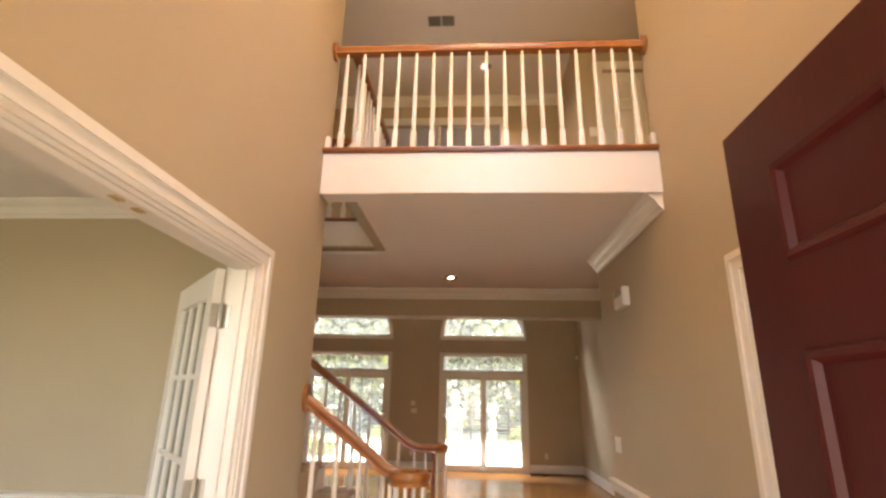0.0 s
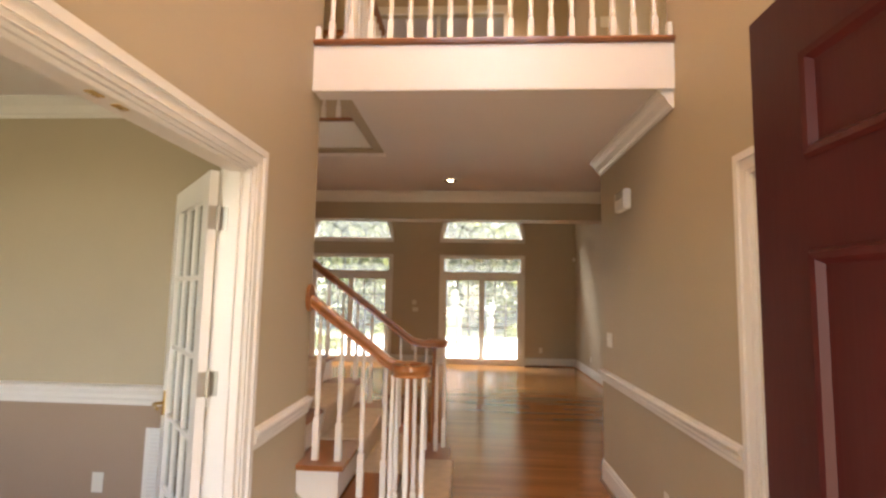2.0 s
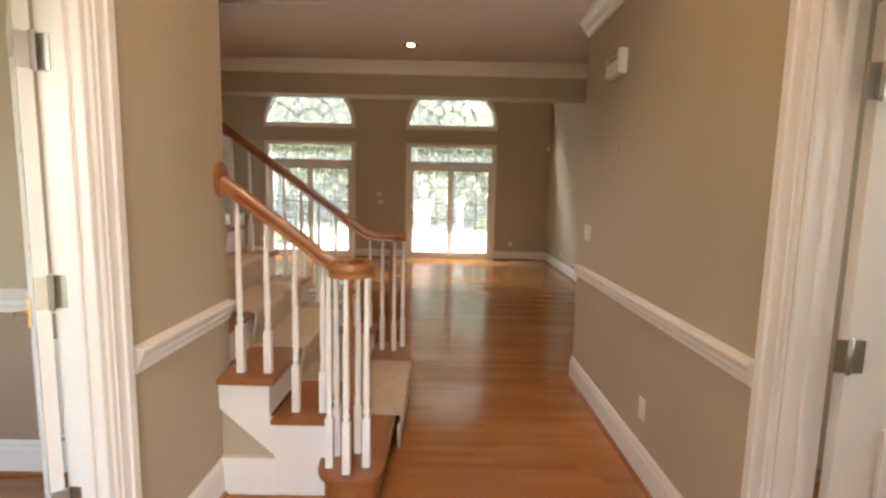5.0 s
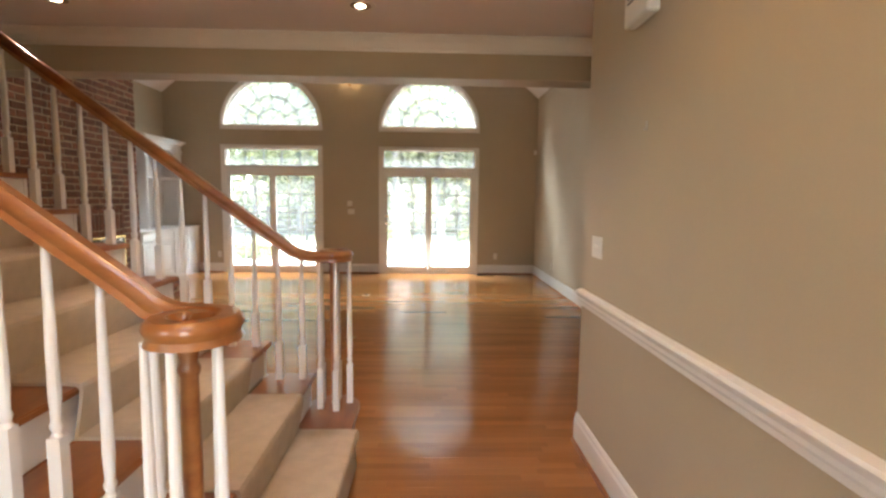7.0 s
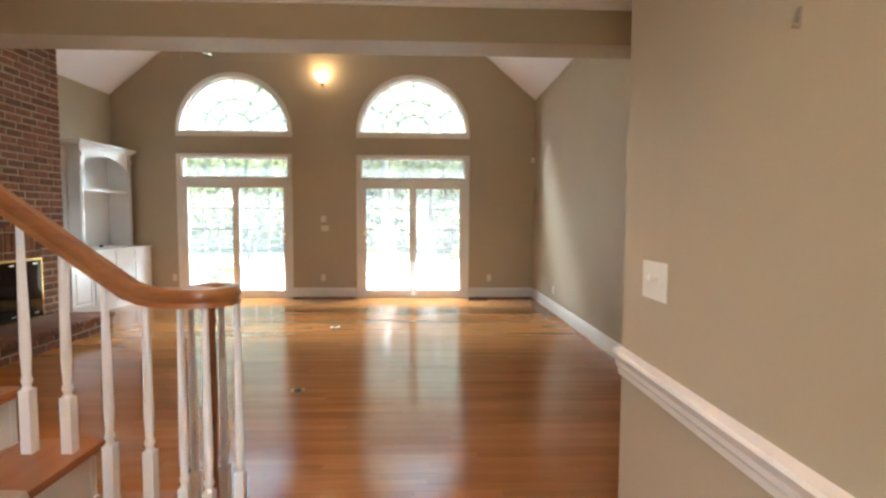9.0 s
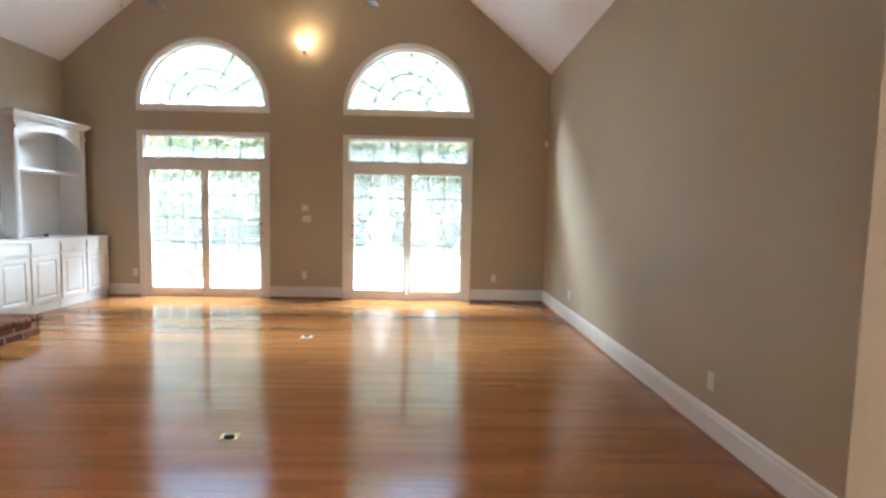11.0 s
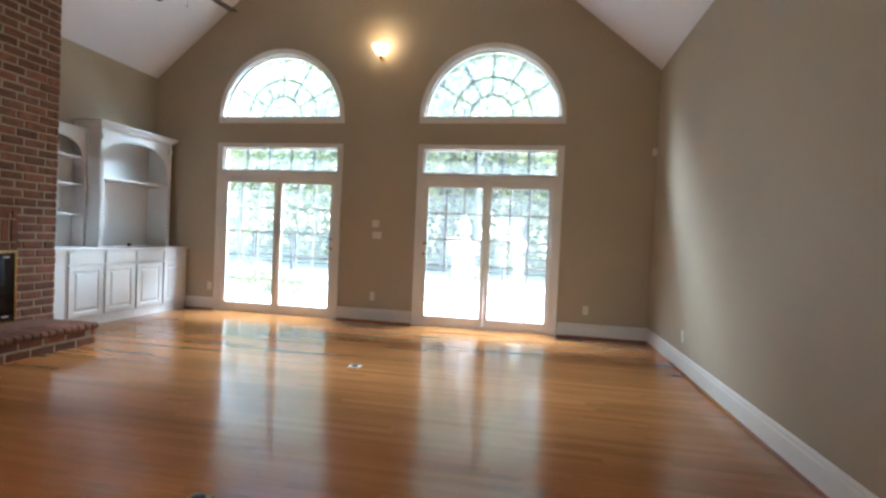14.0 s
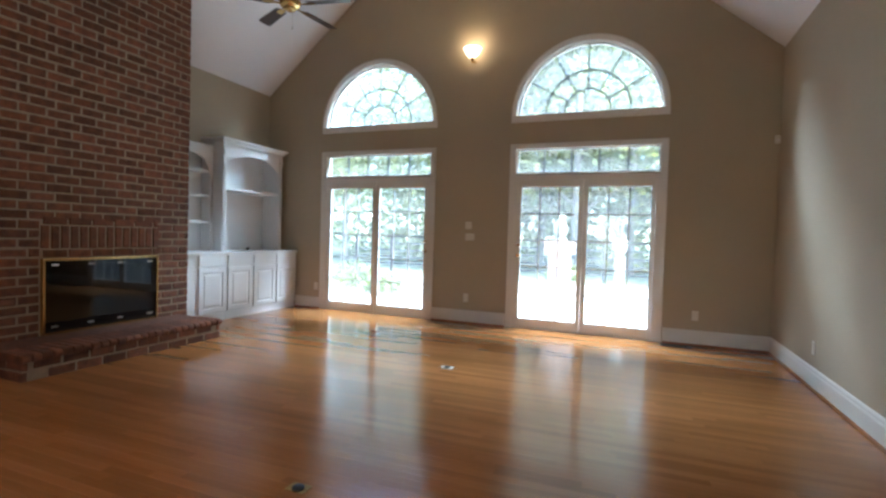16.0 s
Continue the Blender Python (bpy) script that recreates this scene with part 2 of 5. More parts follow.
CROWN_PROFILE = [(0, -0.115), (0.012, -0.115), (0.016, -0.098), (0.030, -0.088), (0.050, -0.050), (0.074, -0.030), (0.082, -0.016), (0.096, -0.012), (0.096, 0), (0, 0)]


def moulding(name, profile, a, b, z, normal, label, mat=WHITE, category="moulding"):
    """A straight moulding on a wall, from a to b in plan, standing out along normal."""
    a, b, n = Vector((*a, z)), Vector((*b, z)), Vector((*normal, 0))
    bm = bmesh.new()
    lo, hi = ([bm.verts.new(p + n * u + Vector((0, 0, v))) for u, v in profile] for p in (a, b))
    bm.faces.new(lo), bm.faces.new(hi)
    for i in range(len(profile)):
        j = (i + 1) % len(profile)
        bm.faces.new((lo[i], lo[j], hi[j], hi[i]))
    return setting(name, bm, mat, label, category)


def skirting(a, b, normal):
    base = moulding("baseboard", BASE_PROFILE, a, b, 0.0, normal, "tall white painted baseboard along the wall foot", category="baseboard")
    shoe = bmesh.new()
    pa, pb, n = Vector((*a, 0)), Vector((*b, 0)), Vector((*normal, 0))
    lo, hi = ([shoe.verts.new(p + n * u + Vector((0, 0, v))) for u, v in SHOE_PROFILE] for p in (pa, pb))
    shoe.faces.new(lo), shoe.faces.new(hi)
    for i in range(4):
        j = (i + 1) % 4
        shoe.faces.new((lo[i], lo[j], hi[j], hi[i]))
    part("shoe_moulding", shoe, TREADWOOD, base, "stained oak shoe moulding")
    return base


# ---- plan ----
HX0, HX1 = -0.90, 1.205          # hall, left and right wall faces
HEND = 4.14                      # end of the hall's right wall
RX0, RX1 = -4.75, 2.385          # great room, side wall faces
FARY, BEAM0, BEAM1 = 10.90, 5.43, 5.68
CZ, UZ, UC = 2.74, 3.02, 5.46    # ceiling, upper floor, upper ceiling
FRONT = -0.30
EAVE, PITCH, RIDGE = 3.41, 0.835, -1.18
STUDYY = 2.68


def vault(x):
    return EAVE + PITCH * (min(x, 2 * RIDGE - x) - RX0) if x < RIDGE else EAVE + PITCH * (RX1 - x)


# floor below the boards
setting("floor", boxes((-4.95, 2.6, -0.55, 11.05, -0.16, -0.022)), TREADWOOD, "varnished oak strip floor through hall and great room", "floor")

# far gable wall with two doorways and two half-round windows over them
WINDOWS = [-2.718, 0.292]
HALF, ARCZ, ARCR = 0.91, 2.82, 0.922


def far_holes(x):
    for cx in WINDOWS:
        if abs(x - cx) < HALF:
            return [(-0.2, 2.412), (ARCZ + 0.01, ARCZ + math.sqrt(max(ARCR ** 2 - (x - cx) ** 2, 0)))]
    return []


bm = bmesh.new()
cuts = [RX0 - 0.15, RX1 + 0.15, RIDGE]
for cx in WINDOWS:
    cuts += [cx - HALF + 2 * HALF * k / 48 for k in range(49)]
cuts = sorted(cuts)
for a, b in zip(cuts, cuts[1:]):
    mid, z = (a + b) / 2, -0.16
    top = max(vault(min(max(a, RX0), RX1)), vault(min(max(b, RX0), RX1))) + 0.25
    for h0, h1 in far_holes(mid) + [(top, top)]:
        if h0 > z:
            box(bm, a, b, FARY, FARY + 0.16, z, h0)
        z = h1
setting("wall_north", bm, PAINT, "khaki painted gable wall with two patio doors and arched windows", "wall")

# side walls of the great room
setting("wall_east", boxes((RX1, RX1 + 0.15, HEND - 0.12, FARY - 0.002, -0.16, EAVE + 0.14)), PAINT, "plain khaki painted side wall with tall white baseboard", "wall")
setting("wall_west", boxes((RX0 - 0.15, RX0, 2.5, FARY - 0.002, -0.16, EAVE + 0.14)), PAINT, "khaki painted side wall behind chimney and cabinets", "wall")
# the hall's right wall, with a doorway near the entrance
setting("wall_hall_right", boxes((HX1, HX1 + 0.12, FRONT, 0.98, -0.16, CZ + 0.28), (HX1, HX1 + 0.12, 0.98, 1.80, 2.06, CZ + 0.28), (HX1, HX1 + 0.12, 1.80, HEND, -0.16, CZ), (HX1, HX1 + 0.12, 1.80, 2.62, CZ, UC),
                                 (HX1, HX1 + 0.12, FRONT, 1.80, CZ + 0.28, UC), (HX1, HX1 + 0.12, 4.62, 5.6, UZ, UC)), PAINT, "khaki painted hall wall two storeys high", "wall")
setting("wall_hall_end", boxes((HX1 + 0.12, RX1, HEND - 0.12, HEND - 0.002, -0.16, CZ)), PAINT, "khaki painted return wall", "wall")
# left foyer wall, with the study's doorway
SD0, SD1 = 0.22, 1.815
setting("wall_hall_left", boxes((HX0 - 0.13, HX0, FRONT, SD0, -0.16, UC), (HX0 - 0.13, HX0, SD0, SD1, 2.086, UC), (HX0 - 0.13, HX0, SD1, 2.68, -0.16, UC)), PAINT, "tall khaki foyer wall with double doorway", "wall")
# study
setting("wall_study_upper", boxes((-4.75, HX0 - 0.13, STUDYY, 2.78, 0.91, UC)), PAINT, "khaki painted study wall above the chair rail", "wall")
setting("wall_study_lower", boxes((-4.75, HX0 - 0.13, STUDYY, 2.78, -0.16, 0.91)), PAINT_LOW, "taupe painted study wall below the chair rail", "wall")
setting("wall_study_west", boxes((-4.9, -4.75, FRONT, STUDYY, -0.16, CZ)), PAINT, "khaki painted study side wall", "wall")
# openings over the door and in the study are assumed, for the fill lamps
setting("wall_front", boxes((-4.9, -3.7, FRONT - 0.16, FRONT, -0.16, UC), (-3.7, -1.9, FRONT - 0.16, FRONT, -0.16, 0.8), (-3.7, -1.9, FRONT - 0.16, FRONT, 2.4, UC), (-1.9, -0.38, FRONT - 0.16, FRONT, -0.16, UC),
                            (-0.38, 0.62, FRONT - 0.16, FRONT, 2.09, 3.6), (-0.7, 0.95, FRONT - 0.16, FRONT, 5.0, UC), (0.62, 3.2, FRONT - 0.16, FRONT, -0.16, 3.6), (-0.38, -0.7, FRONT - 0.16, FRONT, 3.6, 5.0), (0.95, 3.2, FRONT - 0.16, FRONT, 3.6, UC)), PAINT, "khaki painted entrance wall", "wall")
setting("ceiling_study", boxes((-4.75, HX0 - 0.132, FRONT, STUDYY - 0.002, CZ, CZ + 0.1)), CEIL, "white painted study ceiling", "ceiling")
# side room beyond the right doorway
setting("wall_side_room", boxes((2.9, 3.0, FRONT, 3.0, -0.16, CZ), (HX1 + 0.122, 2.9, 2.9, 3.0, -0.16, CZ)), PAINT, "khaki painted side room walls", "wall")
setting("ceiling_side_room", boxes((HX1 + 0.122, 3.0, FRONT, 3.0, CZ + 0.002, CZ + 0.1)), CEIL, "white painted ceiling", "ceiling")
setting("floor_side_room", boxes((2.602, 3.0, -0.55, 3.0, -0.16, 0.0)), CARPET, "beige carpet", "floor")

# unseen slab added over the front ground to keep blue sky light out
setting("ceiling_sky_block", boxes((-5.2, 3.4, -3.0, FRONT - 0.165, 2.62, 2.78)), CEIL, "added unseen white slab that holds back sky light outside the entrance", "ceiling")

# flat ceiling under the upper floor, round the stairwell
WELLX, WELLY0, WELLY1 = -0.70, 2.682, 3.92
setting("ceiling", boxes((WELLX, HX1 - 0.001, 2.54, HEND, CZ, UZ - 0.03), (RX0, WELLX, WELLY1, HEND, CZ, UZ - 0.03), (RX0, RX1, HEND, BEAM0 + 0.001, CZ, UZ - 0.03), (HX0 + 0.001, WELLX, 2.54, WELLY0, CZ, UZ - 0.03)), CEIL, "flat white painted ceiling with stairwell opening", "ceiling")
setting("floor_upper", boxes((WELLX, HX1 - 0.001, 2.55, 5.6, UZ - 0.026, UZ), (RX0, WELLX, WELLY1 + 0.01, 5.6, UZ - 0.026, UZ)), CARPET, "carpeted upper landing floor", "floor")
setting("ceiling_upper", boxes((RX0, 2.5, FRONT - 0.1, 5.6, UC + 0.002, UC + 0.12)), CEIL, "white painted upper ceiling", "ceiling")
bm = boxes((RX0, -1.22, 5.60, 5.68, UZ - 0.02, 5.06), (-1.22, 0.42, 5.60, 5.68, UZ - 0.02, 4.10), (0.42, RX1, 5.60, 5.68, UZ - 0.02, 5.06))
prism(bm, [(RX0, 5.06), (RX1, 5.06), (RX1, 5.3), (RIDGE, vault(RIDGE) + 0.2), (RX0, 5.3)], "y", 5.60, 5.68)
setting("wall_upper_far", bm, PAINT, "khaki painted upper landing wall with wide opening", "wall")
setting("wall_upper_west", boxes((RX0 - 0.1, RX0 - 0.002, 2.5, 5.6, EAVE + 0.15, UC)), PAINT, "khaki painted upper wall", "wall")
setting("wall_upper_east", boxes((2.40, 2.50, 2.50, 4.62, UZ - 0.03, UC), (HX1 + 0.122, 2.40, 2.50, 2.60, UZ - 0.03, UC), (HX1 + 0.001, 1.50, 4.50, 4.618, UZ, UC), (1.50, 2.26, 4.50, 4.618, UZ + 2.05, UC), (2.26, 2.40, 4.50, 4.618, UZ, UC)), PAINT, "khaki painted upper side hall walls", "wall")
setting("floor_upper_side", boxes((HX1, 2.40, 2.62, 4.50, UZ - 0.026, UZ)), CARPET, "carpeted upper side hall floor", "floor")
# dropped beam between hall and great room, gable wall above it
setting("beam", boxes((RX0, RX1, BEAM0, BEAM1, 2.425, CZ + 0.28)), PAINT, "khaki painted dropped beam", "beam")
# vaulted ceiling
bm = bmesh.new()
rz = vault(RIDGE)
prism(bm, [(RX0 - 0.15, EAVE - 0.15 * PITCH), (RIDGE, rz), (RX1 + 0.15, EAVE - 0.15 * PITCH), (RX1 + 0.15, EAVE + 0.1), (RIDGE, rz + 0.2), (RX0 - 0.15, EAVE + 0.1)], "y", 5.682, FARY + 0.16)
setting("ceiling_vault", bm, CEIL, "white painted cathedral ceiling sloping both ways", "ceiling")
# balcony fascia and nosing
setting("fascia", boxes((HX0 + 0.002, HX1 - 0.002, 2.515, 2.538, CZ - 0.012, UZ - 0.012)), WHITE, "white painted balcony fascia board", "fascia", 0.003)
setting("trim_nosing", boxes((HX0 + 0.002, HX1 - 0.002, 2.485, 2.60, UZ - 0.010, UZ + 0.018)), RAILWOOD, "varnished oak balcony nosing", "trim", 0.008)
setting("trim_well", boxes((WELLX - 0.10, WELLX - 0.001, WELLY0, WELLY1 - 0.001, CZ + 0.050, UZ), (-3.2, WELLX - 0.10, WELLY1 - 0.10, WELLY1 - 0.001, CZ + 0.050, UZ)), WHITE, "white painted stairwell fascia", "trim")
# thin band in the wall colour, darker than the fascia above it
setting("trim_well_soffit", boxes((WELLX - 0.10, WELLX - 0.001, WELLY0, WELLY1 - 0.001, CZ + 0.030, CZ + 0.046), (-3.2, WELLX - 0.10, WELLY1 - 0.10, WELLY1 - 0.001, CZ + 0.030, CZ + 0.046)), PAINT, "khaki band round the stairwell opening", "trim")
setting("trim_well_nosing", boxes((WELLX - 0.13, WELLX + 0.02, WELLY0, WELLY1 - 0.13, UZ + 0.001, UZ + 0.026), (-3.2, WELLX + 0.02, WELLY1 - 0.13, WELLY1 + 0.02, UZ + 0.001, UZ + 0.026)), RAILWOOD, "varnished oak stairwell nosing", "trim", 0.006)

# mouldings
skirting((HX1, 1.92), (HX1, HEND), (-1, 0))
skirting((RX1, HEND), (RX1, FARY), (-1, 0))
skirting((HX0, SD1 + 0.13), (HX0, 2.57), (1, 0))
skirting((-4.75, STUDYY), (HX0 - 0.13, STUDYY), (0, -1))
skirting((-4.15, FARY), (WINDOWS[0] - 0.957, FARY), (0, -1))
skirting((WINDOWS[0] + 0.957, FARY), (WINDOWS[1] - 0.977, FARY), (0, -1))
skirting((WINDOWS[1] + 0.977, FARY), (RX1, FARY), (0, -1))
skirting((RX0, BEAM1), (RX0, 6.1), (1, 0))
RAILLABEL = "white painted chair rail along the wall"
moulding("chair_rail", RAIL_PROFILE, (HX1, 1.92), (HX1, HEND), 0.838, (-1, 0), RAILLABEL)
moulding("chair_rail", RAIL_PROFILE, (HX0, SD1 + 0.13), (HX0, 2.679), 0.835, (1, 0), RAILLABEL)
moulding("chair_rail", [(u * 1.15, v * 1.25) for u, v in RAIL_PROFILE], (-4.75, STUDYY), (HX0 - 0.13, STUDYY), 0.842, (0, -1), RAILLABEL)
CROWNLABEL = "white painted crown moulding under the ceiling"
moulding("crown_moulding", CROWN_PROFILE, (HX1, 2.54), (HX1, HEND), CZ, (-1, 0), CROWNLABEL)
moulding("crown_moulding", CROWN_PROFILE, (RX0, BEAM0), (RX1, BEAM0), CZ, (0, -1), CROWNLABEL)
moulding("crown_moulding", CROWN_PROFILE, (-4.75, STUDYY), (HX0 - 0.13, STUDYY), CZ, (0, -1), CROWNLABEL)
moulding("crown_moulding", CROWN_PROFILE, (RX0, 5.6), (HX1, 5.6), UC, (0, -1), CROWNLABEL)
moulding("crown_moulding", CROWN_PROFILE, (RX1, HEND), (RX1, BEAM0), CZ, (-1, 0), CROWNLABEL)


# ---- casings ----
def casing_x(name, x, normal, y0, y1, top, width=0.115):
    """Door casing on a wall that faces along x: two legs and a head, stepped."""
    bm = bmesh.new()
    s = normal
    for a, b, d in ((0, width, 0.014), (0.018, width - 0.012, 0.020), (width - 0.034, width - 0.002, 0.030)):
        lo, hi = sorted((x, x + s * d))
        box(bm, lo, hi, y0 - b, y0 - a, 0.0, top + b)
        box(bm, lo, hi, y1 + a, y1 + b, 0.0, top + b)
        box(bm, lo, hi, y0 - a, y1 + a, top + a, top + b)
    return setting(name, bm, WHITE, "white painted moulded door casing", "casing")


casing_x("trim_study_door", HX0, 1, SD0, SD1, 2.078, 0.092)
casing_x("trim_study_door_inner", HX0 - 0.13, -1, SD0, SD1, 2.078, 0.092)
casing_x("trim_side_door", HX1, -1, 0.98, 1.80, 2.055, 0.10)
setting("trim_upper_door", boxes((1.40, 1.50, 4.478, 4.499, UZ, UZ + 2.15), (2.26, 2.36, 4.478, 4.499, UZ, UZ + 2.15), (1.50, 2.26, 4.478, 4.499, UZ + 2.05, UZ + 2.15)), WHITE, "white painted door casing on the landing", "casing", 0.004)
setting("jamb_study", boxes((HX0 - 0.13, HX0, SD1 - 0.022, SD1 - 0.001, 0, 2.066), (HX0 - 0.13, HX0, SD0 + 0.001, SD0 + 0.022, 0, 2.066), (HX0 - 0.13, HX0, SD0 + 0.001, SD1 - 0.001, 2.066, 2.085), (HX0 - 0.07, HX0 - 0.035, SD1 - 0.036, SD1 - 0.022, 0, 2.066), (HX0 - 0.09, HX0 - 0.010, SD0 + 0.022, SD1 - 0.036, 2.05, 2.066)), WHITE, "white painted door jamb with stop", "jamb", 0.002)
setting("jamb_side", boxes((HX1, HX1 + 0.12, 1.78, 1.799, 0, 2.04), (HX1, HX1 + 0.12, 0.981, 1.0, 0, 2.04), (HX1, HX1 + 0.12, 0.981, 1.799, 2.04, 2.059), (HX1 + 0.045, HX1 + 0.075, 1.768, 1.78, 0, 2.04)), WHITE, "white painted door jamb with stop", "jamb", 0.002)
setting("trim_upper_opening", boxes((-1.32, -1.22, 5.578, 5.599, 4.0, 5.16), (0.42, 0.52, 5.578, 5.599, 4.0, 5.16), (-1.22, 0.42, 5.578, 5.599, 5.06, 5.16), (-1.22, 0.42, 5.578, 5.599, 4.0, 4.10), (-0.42, -0.38, 5.63, 5.67, 4.10, 5.06)), WHITE, "white trim of the opening that overlooks the great room", "trim")


# ---- doors ----
def hinge(parent, x, y, z):
    h = part("hinge", boxes((x - 0.042, x - 0.003, y - 0.003, y + 0.001, z - 0.05, z + 0.05), (x + 0.003, x + 0.042, y - 0.003, y + 0.001, z - 0.05, z + 0.05)), STEEL, parent, "satin nickel butt hinge", bevel=0.001)
    pin = bmesh.new()
    lathe(pin, [(0.004, -0.056), (0.007, -0.052), (0.007, 0.052), (0.004, 0.056)], x, y - 0.006, 8, z)
    part("pin", pin, STEEL, h, smooth=True)


def knob(bm, x, y, z, s=1):
    """A round knob on a short neck that stands out along -y (s=1) or +y."""
    prof = [(0.028, 0), (0.028, 0.005), (0.012, 0.007), (0.011, 0.012), (0.025, 0.019), (0.027, 0.027), (0.020, 0.035), (0.006, 0.038)]
    rings = [[bm.verts.new((x + r * math.cos(a), y - s * h, z + r * math.sin(a))) for a in [2 * math.pi * k / 14 for k in range(14)]] for r, h in prof]
    for a, b in zip(rings, rings[1:]):
        for k in range(14):
            bm.faces.new((a[k], a[(k + 1) % 14], b[(k + 1) % 14], b[k]))
    bm.faces.new(rings[0]), bm.faces.new(rings[-1])
    return bm


def french_leaf(m, width=0.76, height=2.02):
    """A glazed leaf along +x from its hinge, 15 lights in three by five."""
    t = thing("french_door", "white glazed french door leaf standing open into the study", "door", m=m)
    st, bot, d = 0.105, 0.22, 0.018
    part("leaf_frame", boxes((0, st, -d, d, 0.01, height), (width - st, width, -d, d, 0.01, height), (st, width - st, -d, d, 0.01, bot), (st, width - st, -d, d, height - 0.115, height)), WHITE, t)
    x0, x1, z0, z1 = st, width - st, bot, height - 0.115
    for k in (1, 2):
        x = x0 + (x1 - x0) * k / 3
        part("glazing_bar", boxes((x - 0.011, x + 0.011, -0.013, 0.013, z0, z1)), WHITE, t, bevel=0.004)
    for k in range(1, 5):
        z = z0 + (z1 - z0) * k / 5
        for j in range(3):
            a, b = x0 + (x1 - x0) * j / 3 + 0.011, x0 + (x1 - x0) * (j + 1) / 3 - 0.011
            part("glazing_bar", boxes((a, b, -0.012, 0.012, z - 0.011, z + 0.011)), WHITE, t)
    for j in range(3):
        for k in range(5):
            a, b = x0 + (x1 - x0) * j / 3 + 0.011, x0 + (x1 - x0) * (j + 1) / 3 - 0.011
            c, e = z0 + (z1 - z0) * k / 5 + 0.011, z0 + (z1 - z0) * (k + 1) / 5 - 0.011
            part("pane", boxes((a, b, -0.002, 0.002, c, e)), GLASS, t).visible_shadow = False
    for s in (1, -1):
        bm = boxes((width - 0.075, width - 0.045, -s * 0.026 if s > 0 else 0.018, -0.018 if s > 0 else 0.026, 0.90, 1.02))
        sweep(bm, [(width - 0.06, -s * 0.02, 0.96), (width - 0.06, -s * 0.062, 0.96), (width - 0.075, -s * 0.07, 0.96), (width - 0.17, -s * 0.066, 0.955)], [(0.008 * math.cos(a), 0.008 * math.sin(a)) for a in [k * math.pi / 4 for k in range(8)]])
        part("lever_handle", bm, BRASS, t, "polished brass lever handle", smooth=True)
    return t


def panel_leaf(name, label, mat, width, height, m, rows, knob_mat=None, knob_x=None, knob_z=0.97, st=0.12):
    """A solid leaf along +x with pairs of raised panels, rows given as (z0, z1)."""
    t = thing(name, label, "door", m=m)
    d, mid = 0.022, 0.10
    xs = [(st, (width - mid) / 2), ((width + mid) / 2, width - st)]
    rails, z = [], 0.01
    for z0, z1 in rows:
        rails.append((z, z0))
        z = z1
    rails.append((z, height))
    bars = [(0, st, -d, d, 0.01, height), (width - st, width, -d, d, 0.01, height)]
    bars += [(st, width - st, -d, d, a, b) for a, b in rails]
    bars += [((width - mid) / 2, (width + mid) / 2, -d, d, z0, z1) for z0, z1 in rows]
    part("leaf_frame", boxes(*bars), mat, t)
    for z0, z1 in rows:
        for x0, x1 in xs:
            bm = bmesh.new()
            for s in (-1, 1):
                steps = [(0.0, d - 0.001), (0.006, d + 0.008), (0.016, d + 0.006), (0.024, d - 0.004), (0.034, d - 0.0045), (0.075, d - 0.004)]
                loops = [[bm.verts.new(p) for p in ((x0 + i, s * y, z0 + i), (x1 - i, s * y, z0 + i), (x1 - i, s * y, z1 - i), (x0 + i, s * y, z1 - i))] for i, y in steps]
                for a, b in zip(loops, loops[1:]):
                    for k in range(4):
                        bm.faces.new((a[k], a[(k + 1) % 4], b[(k + 1) % 4], b[k]))
                bm.faces.new(loops[-1])
            part("raised_panel", bm, mat, t)
    if knob_mat:
        for s in (1, -1):
            bm = bmesh.new()
            ring = [(0.034 * math.cos(a), 0.062 * math.sin(a)) for a in [2 * math.pi * k / 20 for k in range(20)]]
            prism(bm, [(knob_x + u, knob_z + v) for u, v in ring], "y", -s * d, -s * (d + 0.008))
            prism(bm, [(knob_x + 0.8 * u, knob_z + 0.85 * v) for u, v in ring], "y", -s * (d + 0.008), -s * (d + 0.013))
            plate = part("knob_plate", bm, knob_mat, t, "oval polished brass plate", smooth=True)
            part("knob", knob(bmesh.new(), knob_x, -s * (d + 0.012), knob_z, s), knob_mat, plate, "polished brass knob", smooth=True)
    return t


leaf = french_leaf(pose(HX0 - 0.142, SD1 - 0.048, 0, 0, 0, 180 - 48), 0.725, 2.05)
back = leaf.matrix_basis.inverted()
for z in (0.47, 1.15, 1.845):
    bm = boxes((-0.0035, -0.0005, -0.017, 0.018, z - 0.05, z + 0.05))
    h = part("hinge", bm, STEEL, leaf, "satin nickel butt hinge")
    bm = boxes((HX0 - 0.130, HX0 - 0.088, SD1 - 0.0255, SD1 - 0.0225, z - 0.05, z + 0.05))
    bm.transform(back)
    part("hinge_plate", bm, STEEL, h)
    bm = bmesh.new()
    lathe(bm, [(0.004, -0.056), (0.008, -0.052), (0.008, 0.052), (0.004, 0.056)], -0.010, -0.020, 8, z)
    part("pin", bm, STEEL, h, smooth=True)
leaf2 = french_leaf(pose(HX0 - 0.142, SD0 + 0.048, 0, 0, 0, 180 + 30), 0.745, 2.05)
for y in (0.965, 1.06):
    tagged(part("strike_plate", boxes((HX0 - 0.052, HX0 - 0.028, y - 0.022, y + 0.022, 2.0465, 2.0495)), BRASS), "small brass ball-catch strike in the door head", "strike plate", "strike plates")
ROWS3 = [(0.24, 0.80), (1.00, 1.58), (1.70, 1.92)]
